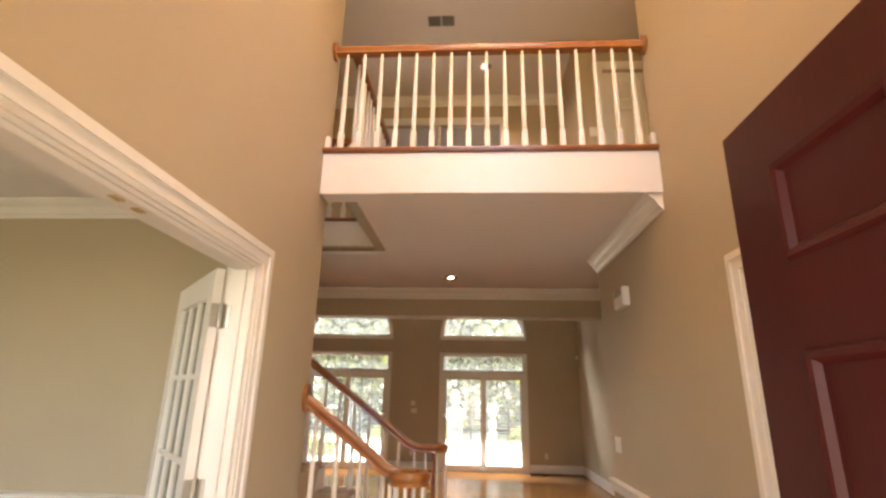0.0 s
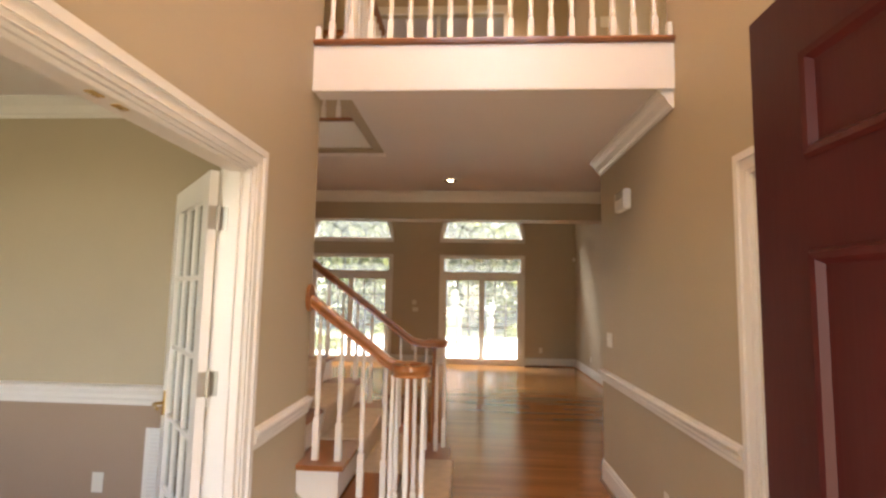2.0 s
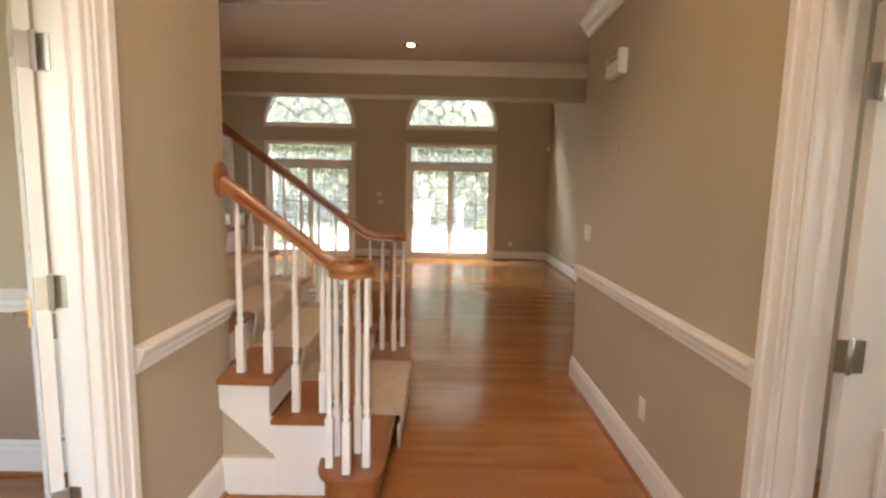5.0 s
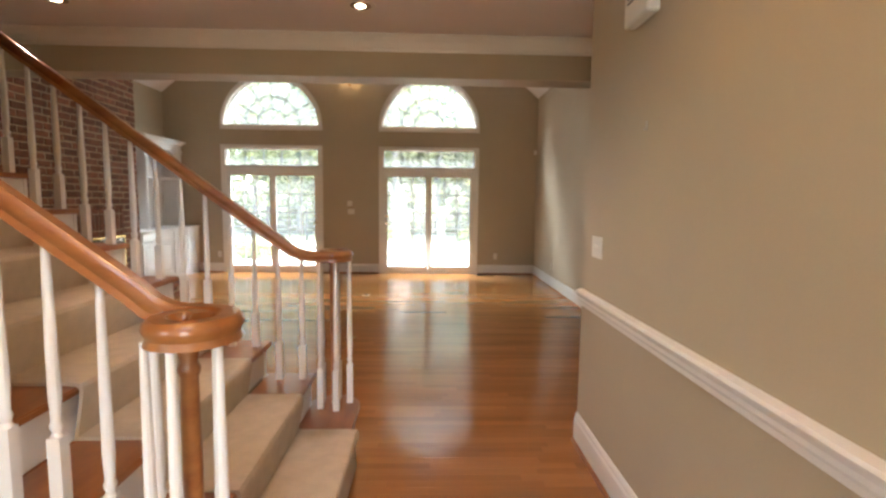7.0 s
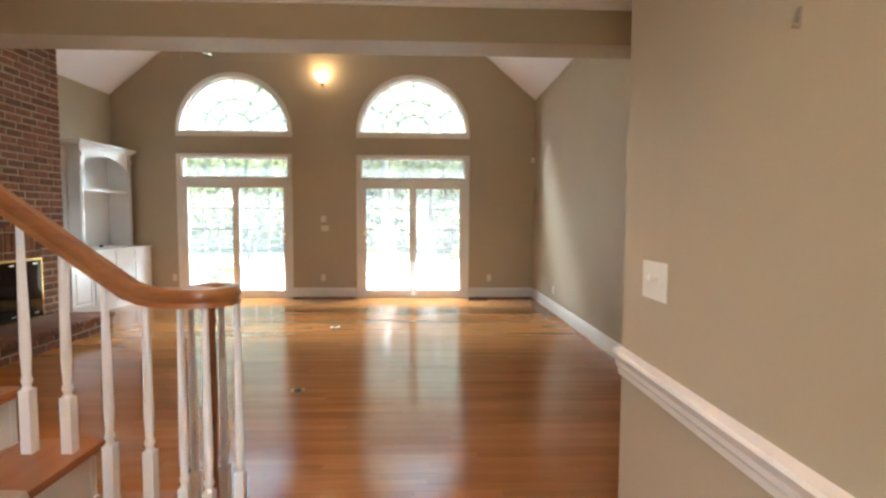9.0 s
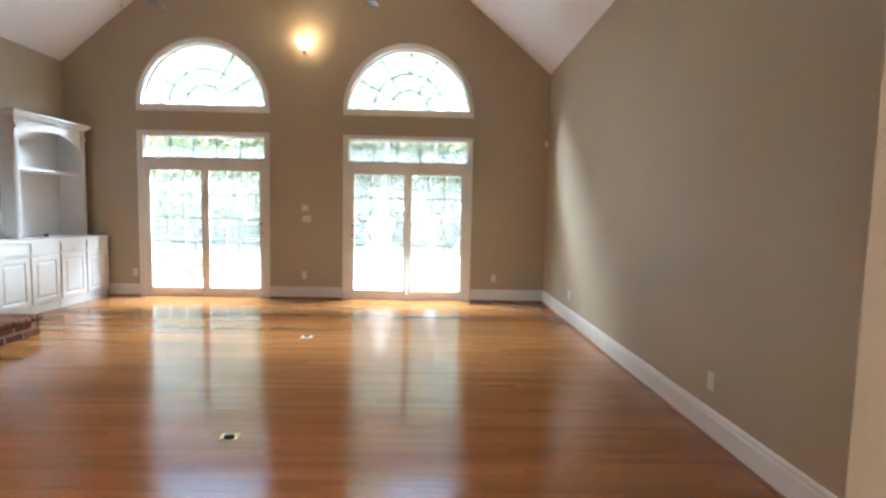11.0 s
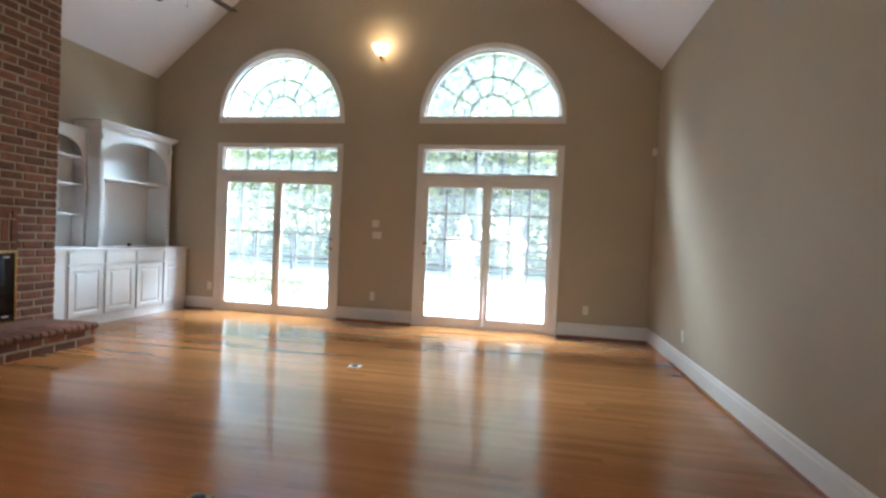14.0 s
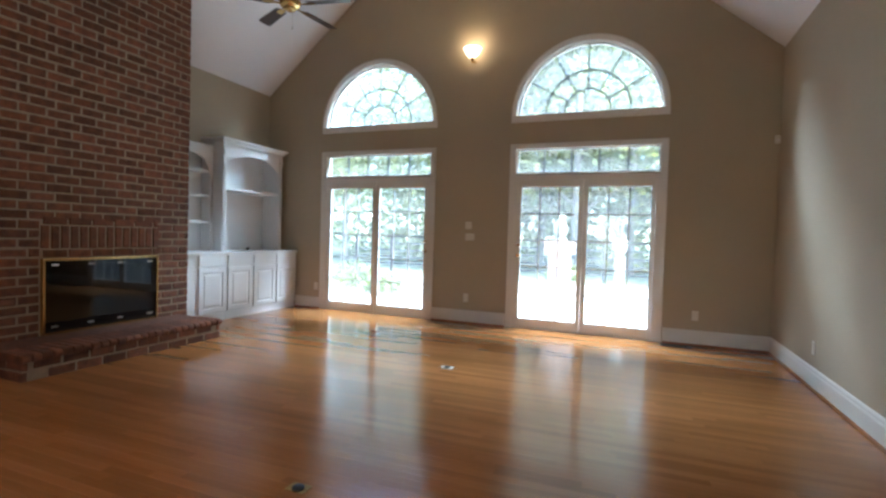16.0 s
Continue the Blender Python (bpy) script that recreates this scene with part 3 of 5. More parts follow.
panel_leaf("front_door", "oxblood red panelled front door standing open", REDDOOR, 0.892, 2.05, pose(0.60, -0.21, 0, 0, 0, 90), [(0.22, 0.84), (0.98, 1.615), (1.755, 1.93)], BRASS, 0.825, 1.12, st=0.135)
side = panel_leaf("side_room_door", "white panelled door standing open into the side room", WHITE, 0.76, 2.02, pose(HX1 + 0.135, 1.76, 0, 0, 0, -6), ROWS3, STEEL, 0.70, 0.96)
for z in (0.22, 1.02, 1.80):
    hinge(side, 0.0, -0.03, z)
panel_leaf("upper_door", "white panelled door on the upper landing, closed", WHITE, 0.75, 2.03, pose(1.505, 4.55, UZ), ROWS3, STEEL, 0.70, 0.96)


# ---- patio doors and arched windows ----
def patio_door(cx, handle_side):
    t = thing("patio_door", "white glazed double patio door with transom, closed", "door", "patio doors", m=pose(cx, FARY, 0))
    H = 0.96
    part("casing", boxes((-H, -H + 0.064, -0.020, -0.001, 0, 2.45), (H - 0.064, H, -0.020, -0.001, 0, 2.45), (-H + 0.064, H - 0.064, -0.020, -0.001, 2.396, 2.45),
                         (-H - 0.006, -H + 0.022, -0.030, -0.0205, 0, 2.456), (H - 0.022, H + 0.006, -0.030, -0.0205, 0, 2.456), (-H + 0.022, H - 0.022, -0.030, -0.0205, 2.43, 2.456)), WHITE, t, bevel=0.002)
    part("door_frame", boxes((-0.908, -0.884, -0.010, 0.13, 0.0, 2.410), (0.884, 0.908, -0.010, 0.13, 0.0, 2.410), (-0.884, -0.847, 0.0, 0.12, 0.03, 1.985), (0.847, 0.884, 0.0, 0.12, 0.03, 1.985), (-0.884, 0.884, -0.010, 0.13, 2.392, 2.410), (-0.884, 0.884, -0.010, 0.13, 1.985, 2.070), (-0.884, 0.884, -0.010, 0.13, -0.02, 0.03)), WHITE, t)
    part("weather_seal", boxes((-0.880, 0.880, -0.013, -0.0105, 2.050, 2.058)), DARKMETAL, t, "thin dark seal under the transom")
    transom = part("transom", boxes((-0.884, -0.866, 0.03, 0.07, 2.07, 2.392), (0.866, 0.884, 0.03, 0.07, 2.07, 2.392), (-0.866, 0.866, 0.03, 0.07, 2.07, 2.088), (-0.866, 0.866, 0.03, 0.07, 2.376, 2.392)), WHITE, t)
    for k in range(1, 5):
        x = -0.866 + 1.732 * k / 5
        part("glazing_bar", boxes((x - 0.009, x + 0.009, 0.035, 0.062, 2.088, 2.376)), MUNTIN, transom)
    part("pane", boxes((-0.866, 0.866, 0.048, 0.052, 2.088, 2.376)), HAZED, transom).visible_shadow = False
    for s, (a, b) in ((-1, (-0.845, -0.002)), (1, (0.002, 0.845))):
        y0, y1 = (0.0, 0.042)
        g0, g1 = (a + 0.045, b - 0.055) if s < 0 else (a + 0.055, b - 0.045)
        leaf = part("leaf", boxes((a, g0, y0, y1, 0.03, 1.984), (g1, b, y0, y1, 0.03, 1.984), (g0, g1, y0, y1, 0.03, 0.14), (g0, g1, y0, y1, 1.885, 1.984)), WHITE, t, bevel=0.003)
        for k in (1, 2):
            x = g0 + (g1 - g0) * k / 3
            part("glazing_bar", boxes((x - 0.0065, x + 0.0065, 0.014, 0.028, 0.14, 1.885)), WHITE, leaf)
        for k in range(1, 5):
            z = 0.14 + 1.745 * k / 5
            part("glazing_bar", boxes((g0, g1, 0.0145, 0.0275, z - 0.0065, z + 0.0065)), WHITE, leaf)
        part("pane", boxes((g0, g1, 0.019, 0.023, 0.14, 1.885)), HAZED, leaf).visible_shadow = False
    hx = handle_side * 0.822
    for z, n in ((0.98, "knob"), (1.12, "deadbolt")):
        bm = bmesh.new()
        if n == "knob":
            knob(bm, hx, -0.001, z)
        else:
            ring = [(0.026 * math.cos(2 * math.pi * k / 14), 0.026 * math.sin(2 * math.pi * k / 14)) for k in range(14)]
            prism(bm, [(hx + u, z + v) for u, v in ring], "y", -0.001, -0.016)
            box(bm, hx - 0.005, hx + 0.005, -0.034, -0.016, z - 0.016, z + 0.016)
        part(n, bm, BRASS, t, "polished brass " + n, smooth=True)
    return t


patio_door(WINDOWS[0], 1)
patio_door(WINDOWS[1], -1)


def arched_window(cx, name):
    t = thing(name, "half-round fanlight window with white trim over the patio door", "window", "arched windows", "structure", pose(cx, FARY, 0))
    bm = bmesh.new()
    arc_band(bm, 0, ARCZ + 0.012, 0.905, 0.955, -0.020, -0.001)
    arc_band(bm, 0, ARCZ + 0.012, 0.935, 0.966, -0.031, -0.0205)
    box(bm, -0.966, 0.966, -0.024, -0.001, 2.745, ARCZ + 0.010)
    part("window_frame", bm, WHITE, t)
    bm = bmesh.new()
    arc_band(bm, 0, ARCZ + 0.012, 0.868, 0.908, 0.05, 0.10)
    arc_band(bm, 0, ARCZ + 0.012, 0.893, 0.909, 0.0, 0.05)
    box(bm, -0.866, 0.866, 0.05, 0.10, ARCZ + 0.011, ARCZ + 0.035)
    part("sash", bm, WHITE, t)
    for r in (0.285, 0.525):
        bm = bmesh.new()
        arc_band(bm, 0, ARCZ + 0.04, r - 0.008, r + 0.008, 0.062, 0.088, n=30)
        part("curved_bar", bm, MUNTIN, t)
    for k in range(1, 6):
        a = math.pi * k / 6
        c, s = math.cos(a), math.sin(a)
        bm = bmesh.new()
        loop = [(0.292 * c - 0.007 * s, 0.292 * s + 0.007 * c), (0.292 * c + 0.007 * s, 0.292 * s - 0.007 * c), (0.866 * c + 0.007 * s, 0.866 * s - 0.007 * c), (0.866 * c - 0.007 * s, 0.866 * s + 0.007 * c)]
        prism(bm, [(u, ARCZ + 0.04 + v) for u, v in loop], "y", 0.063, 0.087)
        part("spoke_bar", bm, MUNTIN, t)
    bm = bmesh.new()
    prism(bm, [(0.866 * math.cos(math.pi * k / 32), ARCZ + 0.012 + 0.866 * math.sin(math.pi * k / 32)) for k in range(33)], "y", 0.073, 0.077)
    part("pane", bm, HAZED, t).visible_shadow = False
    return t


arched_window(WINDOWS[0], "window_1")
arched_window(WINDOWS[1], "window_2")

# ---- staircase ----
RISE, RUN, NOSE1 = 0.1945, 0.264, -0.105
NEARY, FARSY = 2.545, 4.20       # outer faces of the two stringers
NRAIL, FRAIL = 2.625, 4.12
stair = thing("staircase", "oak and white staircase with beige carpet runner", "staircase")


def round_step(grow, z0, z1):
    """The outline of the lowest step: both ends rounded."""
    bm = bmesh.new()
    loop = []
    for k in range(13):
        a = math.pi + math.pi * k / 12
        loop.append((-0.262 + (0.137 + grow) * math.cos(a), 2.50 + (0.137 + grow) * math.sin(a)))
    for k in range(13):
        a = math.pi * k / 12
        loop.append((-0.262 + (0.137 + grow) * math.cos(a), 4.215 + (0.137 + grow) * math.sin(a)))
    return prism(bm, loop, "z", z0, z1)


part("riser", round_step(-0.012, 0.0, RISE - 0.028), TREADWOOD, stair, "curved oak riser of the bullnose step")
part("tread", round_step(0.018, RISE - 0.028, RISE), TREADWOOD, stair, "varnished oak bullnose tread", bevel=0.006)
STEPS = 15
for k in range(1, STEPS):
    z, x1 = RISE * (k + 1), NOSE1 - RUN * k
    y0 = NEARY - 0.02 if k < 3 else 2.684
    y1 = FARSY + 0.02 if k < 9 else WELLY1 - 0.02
    x0 = x1 - RUN - 0.02
    if k == 2:
        part("tread", boxes((HX0 + 0.002, x1, y0, y1, z - 0.028, z), (x0, HX0 + 0.002, 2.684, y1, z - 0.028, z)), TREADWOOD, stair)
    else:
        part("tread", boxes((x0, x1, y0, y1, z - 0.028, z)), TREADWOOD, stair, bevel=0.006)
    part("riser", boxes((x1 - 0.047, x1 - 0.031, y0 + 0.022, y1 - 0.022, z - RISE, z - 0.029)), WHITE, stair)
# carpet runner: one strip over each tread and riser
RUN0, RUN1 = 3.00, 3.86
bm = bmesh.new()
pts = [(NOSE1 + 0.030, 0.004), (NOSE1 + 0.018, RISE - 0.05)]
for k in range(0, STEPS):
    z, x1 = RISE * (k + 1), NOSE1 - RUN * k + (0.026 if k == 0 else 0)
    pts += [(x1 + 0.014, z - 0.032), (x1 + 0.015, z - 0.004), (x1 + 0.006, z + 0.012), (x1 - 0.03, z + 0.015), (NOSE1 - RUN * (k + 1) - 0.012, z + 0.013)]
low = [(x - 0.014, z - 0.012) for x, z in pts]
rows = [[bm.verts.new((x, y, z)) for x, z in line] for line, y in ((pts, RUN0), (pts, RUN1), (low, RUN1), (low, RUN0))]
for a, b in ((0, 1), (1, 2), (2, 3), (3, 0)):
    for i in range(len(pts) - 1):
        bm.faces.new((rows[a][i], rows[a][i + 1], rows[b][i + 1], rows[b][i]))
part("carpet_runner", bm, CARPET, stair, "beige carpet runner with bound edges")
# stringers: stepped white boards, the wall below them
for yy, d, last, wallx in ((NEARY, 0.024, 2, HX0), (FARSY, -0.024, 12, -3.3)):
    bm = bmesh.new()
    loop = [(-0.37, 0.0)]
    for k in range(1, last + 1):
        x1 = NOSE1 - RUN * k - 0.028
        loop += [(x1, RISE * k - 0.001), (x1, RISE * (k + 1) - 0.029)]
    xe = HX0 + 0.002 if last == 2 else NOSE1 - RUN * (last + 1) - 0.028
    loop += [(xe, RISE * (last + 1) - 0.029), (xe, RISE * (last + 1) - 0.15)]
    loop += [(-0.64, 0.20), (-0.64, 0.0)] if last == 2 else [(-0.75, 0.20), (-0.75, 0.0)]
    prism(bm, loop, "y", yy, yy + d)
    part("stringer", bm, WHITE, stair, "white painted stepped stringer")
    side = bmesh.new()
    prism(side, [(-0.60, 0.0), (xe, 0.0), (xe, RISE * (last + 1) - 0.06), (-0.60, RISE * 2 - 0.06)], "y", yy + d * 1.05, yy + d * 2)
    part("spandrel", side, PAINT, stair, "khaki painted spandrel under the stringer")
    bb = boxes((xe, -0.63, min(yy - d * 0.15, yy + d), max(yy - d * 0.15, yy + d), 0, 0.185))
    part("skirting_board", bb, WHITE, stair)

# baluster: square foot, turned taper


def baluster_mesh(height, foot, name="baluster"):
    bm = bmesh.new()
    box(bm, -0.0175, 0.0175, -0.0175, 0.0175, 0, foot)
    lathe(bm, [(0.0172, foot), (0.0115, foot + 0.012), (0.0165, foot + 0.026), (0.0165, foot + 0.034), (0.0125, foot + 0.046), (0.0160, foot + 0.12), (0.0140, foot + 0.3), (0.0098, height)], n=10)
    me = mesh_of(bm, name)
    me.materials.append(WHITE)
    me.shade_smooth()
    me.set_sharp_from_angle(angle=radians(35))
    return me


def baluster(parent, x, y, z, top, foot=0.24):
    ob = new("baluster", baluster_mesh(top - z, min(foot, (top - z) * 0.28)))
    ob.location, ob.parent = (x, y, z), parent
    return ob


GRIP = [(0.030, -0.030), (0.024, -0.012), (0.032, 0.004), (0.030, 0.020), (0.018, 0.032), (-0.018, 0.032), (-0.030, 0.020), (-0.032, 0.004), (-0.024, -0.012), (-0.030, -0.030)]


def spiral(cx, cy, z, turn, r0, r1, a0, sweep_by, n=26):
    return [(cx + (r0 + (r1 - r0) * k / n) * math.cos(a0 + turn * sweep_by * k / n), cy + (r0 + (r1 - r0) * k / n) * math.sin(a0 + turn * sweep_by * k / n), z) for k in range(n + 1)]


SLOPE = RISE / RUN


def stair_rail(ry, cx, cy, side, z_vol, x_top, z_e):
    """Handrail with a volute over the bottom step; side is -1 for the near one, whose scroll turns towards -y."""
    rail = thing("handrail", "varnished oak handrail with scrolled volute and white balusters", "handrail", "stair handrails")
    x_e = -0.47
    path = []
    steps = 8
    for k in range(steps + 1):
        x = x_top + (x_e - x_top) * k / steps
        path.append((x, ry, z_e + (x_e - x) * SLOPE))
    path += [(x_e + 0.05, ry, z_vol + 0.4 * (z_e - z_vol)), (x_e + 0.10, ry, z_vol + 0.08 * (z_e - z_vol))]
    r = abs(cy - ry)
    path += [(cx - 0.03, ry, z_vol)]
    start = math.pi / 2 if side < 0 else -math.pi / 2
    path += spiral(cx, cy, z_vol, -1 if side < 0 else 1, r, 0.036, start, 2 * math.pi * 1.12)
    bm = bmesh.new()
    sweep(bm, path, GRIP)
    part("rail", bm, RAILWOOD, rail, smooth=True)
    return rail


near = stair_rail(NRAIL, -0.278, 2.515, -1, 1.118, HX0 + 0.012, 1.190)
far = stair_rail(FRAIL, -0.258, 4.215, 1, 1.105, -3.45, 1.135)
bm = bmesh.new()
prism(bm, [(NRAIL + 0.062 * math.cos(2 * math.pi * k / 20), 1.506 + 0.082 * math.sin(2 * math.pi * k / 20)) for k in range(20)], "x", HX0 + 0.001, HX0 + 0.022)
part("rosette", bm, RAILWOOD, near, "oval oak rosette on the wall", smooth=True, bevel=0.004)
for rail, ry, cx, cy, zv, ze, last in ((near, NRAIL, -0.278, 2.515, 1.118, 1.190, 2), (far, FRAIL, -0.258, 4.215, 1.105, 1.135, 9)):
    newel = bmesh.new()
    lathe(newel, [(0.020, 0), (0.020, 0.02), (0.026, 0.03), (0.022, 0.05), (0.020, 0.30), (0.024, 0.55), (0.021, 0.80), (0.026, 0.815), (0.026, 0.825), (0.020, 0.84), (0.030, zv - RISE - 0.03)], cx, cy, 16, RISE)
    part("newel_post", newel, RAILWOOD, rail, "turned oak newel post", smooth=True)
    for k in range(5):
        a = 0.35 + 2 * math.pi * k / 5.4
        sgn = -1 if ry < 3 else 1
        baluster(rail, cx + 0.092 * math.cos(a), cy + sgn * 0.092 * math.sin(a), RISE, zv - 0.024)
    for k in range(1, last + 1):
        for f in (0.055, 0.055 + RUN / 2):
            x = NOSE1 - RUN * k - f
            if ry < 3 and x < HX0 + 0.04:
                continue
            top = ze + (-0.47 - x) * SLOPE - 0.034
            baluster(rail, x, ry, RISE * (k + 1), max(top, zv - 0.02))

# balcony guard over the hall, stairwell guards
def guard(a, b, count, top, label, ends=True):
    t = thing("balcony_guard", label, "railing", "upper guards")
    a, b = Vector(a), Vector(b)
    bm = bmesh.new()
    sweep(bm, [a + Vector((0, 0, top - 0.032)), b + Vector((0, 0, top - 0.032))], GRIP)
    part("rail", bm, RAILWOOD, t, smooth=True)
    for k in range(count):
        p = a.lerp(b, (k + 0.82) / (count + 0.64))
        baluster(t, p.x, p.y, p.z, p.z + top - 0.06, 0.13)
    way = (b - a).normalized()
    if ends:
        for p, s in ((a, 1), (b, -1)):
            bm = bmesh.new()
            ring = [(0.058 * math.cos(2 * math.pi * k / 18), 0.068 * math.sin(2 * math.pi * k / 18)) for k in range(18)]
            prism(bm, [(p.y + u, p.z + top - 0.032 + v) for u, v in ring], "x", p.x, p.x + s * 0.02)
            part("rosette", bm, RAILWOOD, t, smooth=True)
            part("half_baluster", boxes((min(p.x + s * 0.001, p.x + s * 0.03), max(p.x + s * 0.001, p.x + s * 0.03), p.y - 0.02, p.y + 0.02, p.z, p.z + 0.10)), WHITE, t, bevel=0.004)
    return t


guard((HX0 + 0.002, 2.545, UZ + 0.018), (HX1 - 0.002, 2.545, UZ + 0.018), 17, 0.80, "oak rail on white balusters along the balcony edge")
guard((WELLX - 0.06, 2.62, UZ + 0.026), (WELLX - 0.06, WELLY1 - 0.06, UZ + 0.026), 11, 0.83, "oak rail on white balusters beside the stairwell", False)
guard((-3.2, WELLY1 - 0.05, UZ + 0.026), (WELLX - 0.06, WELLY1 - 0.05, UZ + 0.026), 18, 0.83, "oak rail on white balusters behind the stairwell", False)


# ---- chimney, hearth, fireplace ----
CHX, CH0, CH1 = -4.00, 6.00, 8.72
chimney = tagged(part("chimney", boxes((RX0 + 0.002, CHX - 0.007, CH0 + 0.012, CH1 - 0.012, -0.02, 5.2)), MORTAR), "red brick chimney breast with tan mortar joints rising to the vault", "chimney")
HEX, HE0, HE1, HEZ = -3.365, 6.70, 8.60, 0.205
hearth = tagged(part("hearth", boxes((CHX + 0.012, HEX - 0.007, HE0 + 0.012, HE1 - 0.012, -0.02, HEZ - 0.012)), MORTAR), "raised red brick hearth with rounded brick edge", "hearth")
FB0, FB1, FBZ = 7.18, 8.31, 0.90
fire = thing("fireplace_screen", "black glass fireplace doors in a brass frame", "fireplace")
part("glass_door", boxes((CHX - 0.02, CHX + 0.022, FB0 + 0.02, FB1 - 0.02, HEZ + 0.02, FBZ - 0.02)), BLACKGLASS, fire, "glossy black glass")
part("frame", boxes((CHX - 0.02, CHX + 0.032, FB0, FB0 + 0.02, HEZ + 0.002, FBZ), (CHX - 0.02, CHX + 0.032, FB1 - 0.02, FB1, HEZ + 0.002, FBZ), (CHX - 0.02, CHX + 0.032, FB0 + 0.02, FB1 - 0.02, FBZ - 0.022, FBZ), (CHX - 0.02, CHX + 0.026, FB0 + 0.02, FB1 - 0.02, HEZ + 0.002, HEZ + 0.02)), BRASS, fire, "polished brass frame", bevel=0.002)
for y in (FB0 + 0.10, FB0 + 0.42, FB1 - 0.42, FB1 - 0.10):
    for z in (HEZ + 0.07, FBZ - 0.06):
        part("clip", boxes((CHX + 0.0225, CHX + 0.030, y - 0.03, y + 0.03, z - 0.008, z + 0.008)), STEEL, fire, bevel=0.002)


# ---- built-in cabinets ----
CFX, CTOP = -4.15, 0.905
CY0, CW = 8.98, 0.475
for k in range(4):
    y0, y1 = CY0 + CW * k, CY0 + CW * (k + 1) - 0.004
    t = thing("base_cabinet", "white painted base cabinet with drawer over a panelled door", "cabinet", "built-in base cabinets")
    part("body", boxes((RX0 + 0.003, CFX - 0.02, y0, y1, 0.10, CTOP - 0.03)), CABWHITE, t)
    part("toe_kick", boxes((RX0 + 0.003, CFX - 0.012, y0, y1, 0.0, 0.099)), CABWHITE, t)
    for u0, u1, w0, w1 in ((y0, y0 + 0.022, 0.10, CTOP - 0.03), (y1 - 0.022, y1, 0.10, CTOP - 0.03), (y0 + 0.022, y1 - 0.022, 0.70, 0.722), (y0 + 0.022, y1 - 0.022, CTOP - 0.052, CTOP - 0.03), (y0 + 0.022, y1 - 0.022, 0.10, 0.125)):
        part("face_rail", boxes((CFX - 0.0195, CFX, u0, u1, w0, w1)), CABWHITE, t)
    part("drawer_front", boxes((CFX + 0.001, CFX + 0.019, y0 + 0.014, y1 - 0.014, 0.728, CTOP - 0.045)), CABWHITE, t, bevel=0.004)
    bm = bmesh.new()
    a0, a1, b0, b1 = y0 + 0.014, y1 - 0.014, 0.118, 0.700
    steps = [(0, 0.001), (0, 0.016), (0.004, 0.020), (0.058, 0.020), (0.064, 0.010), (0.078, 0.010), (0.100, 0.018)]
    loops = [[bm.verts.new(p) for p in ((CFX + d, a0 + i, b0 + i), (CFX + d, a1 - i, b0 + i), (CFX + d, a1 - i, b1 - i), (CFX + d, a0 + i, b1 - i))] for i, d in steps]
    for p, q in zip(loops, loops[1:]):
        for j in range(4):
            bm.faces.new((p[j], p[(j + 1) % 4], q[(j + 1) % 4], q[j]))
    bm.faces.new(loops[-1]), bm.faces.new(loops[0])
    part("door", bm, CABWHITE, t)
tagged(part("cabinet_filler", boxes((RX0 + 0.003, CFX - 0.001, CH1 + 0.004, CY0 - 0.003, 0.0, CTOP - 0.03)), CABWHITE), "white painted filler panel beside the chimney", "panel")
tagged(part("countertop", boxes((RX0 + 0.003, CFX + 0.03, CH1 + 0.003, FARY - 0.004, CTOP - 0.028, CTOP)), CABWHITE, bevel=0.004), "white painted cabinet top", "countertop")


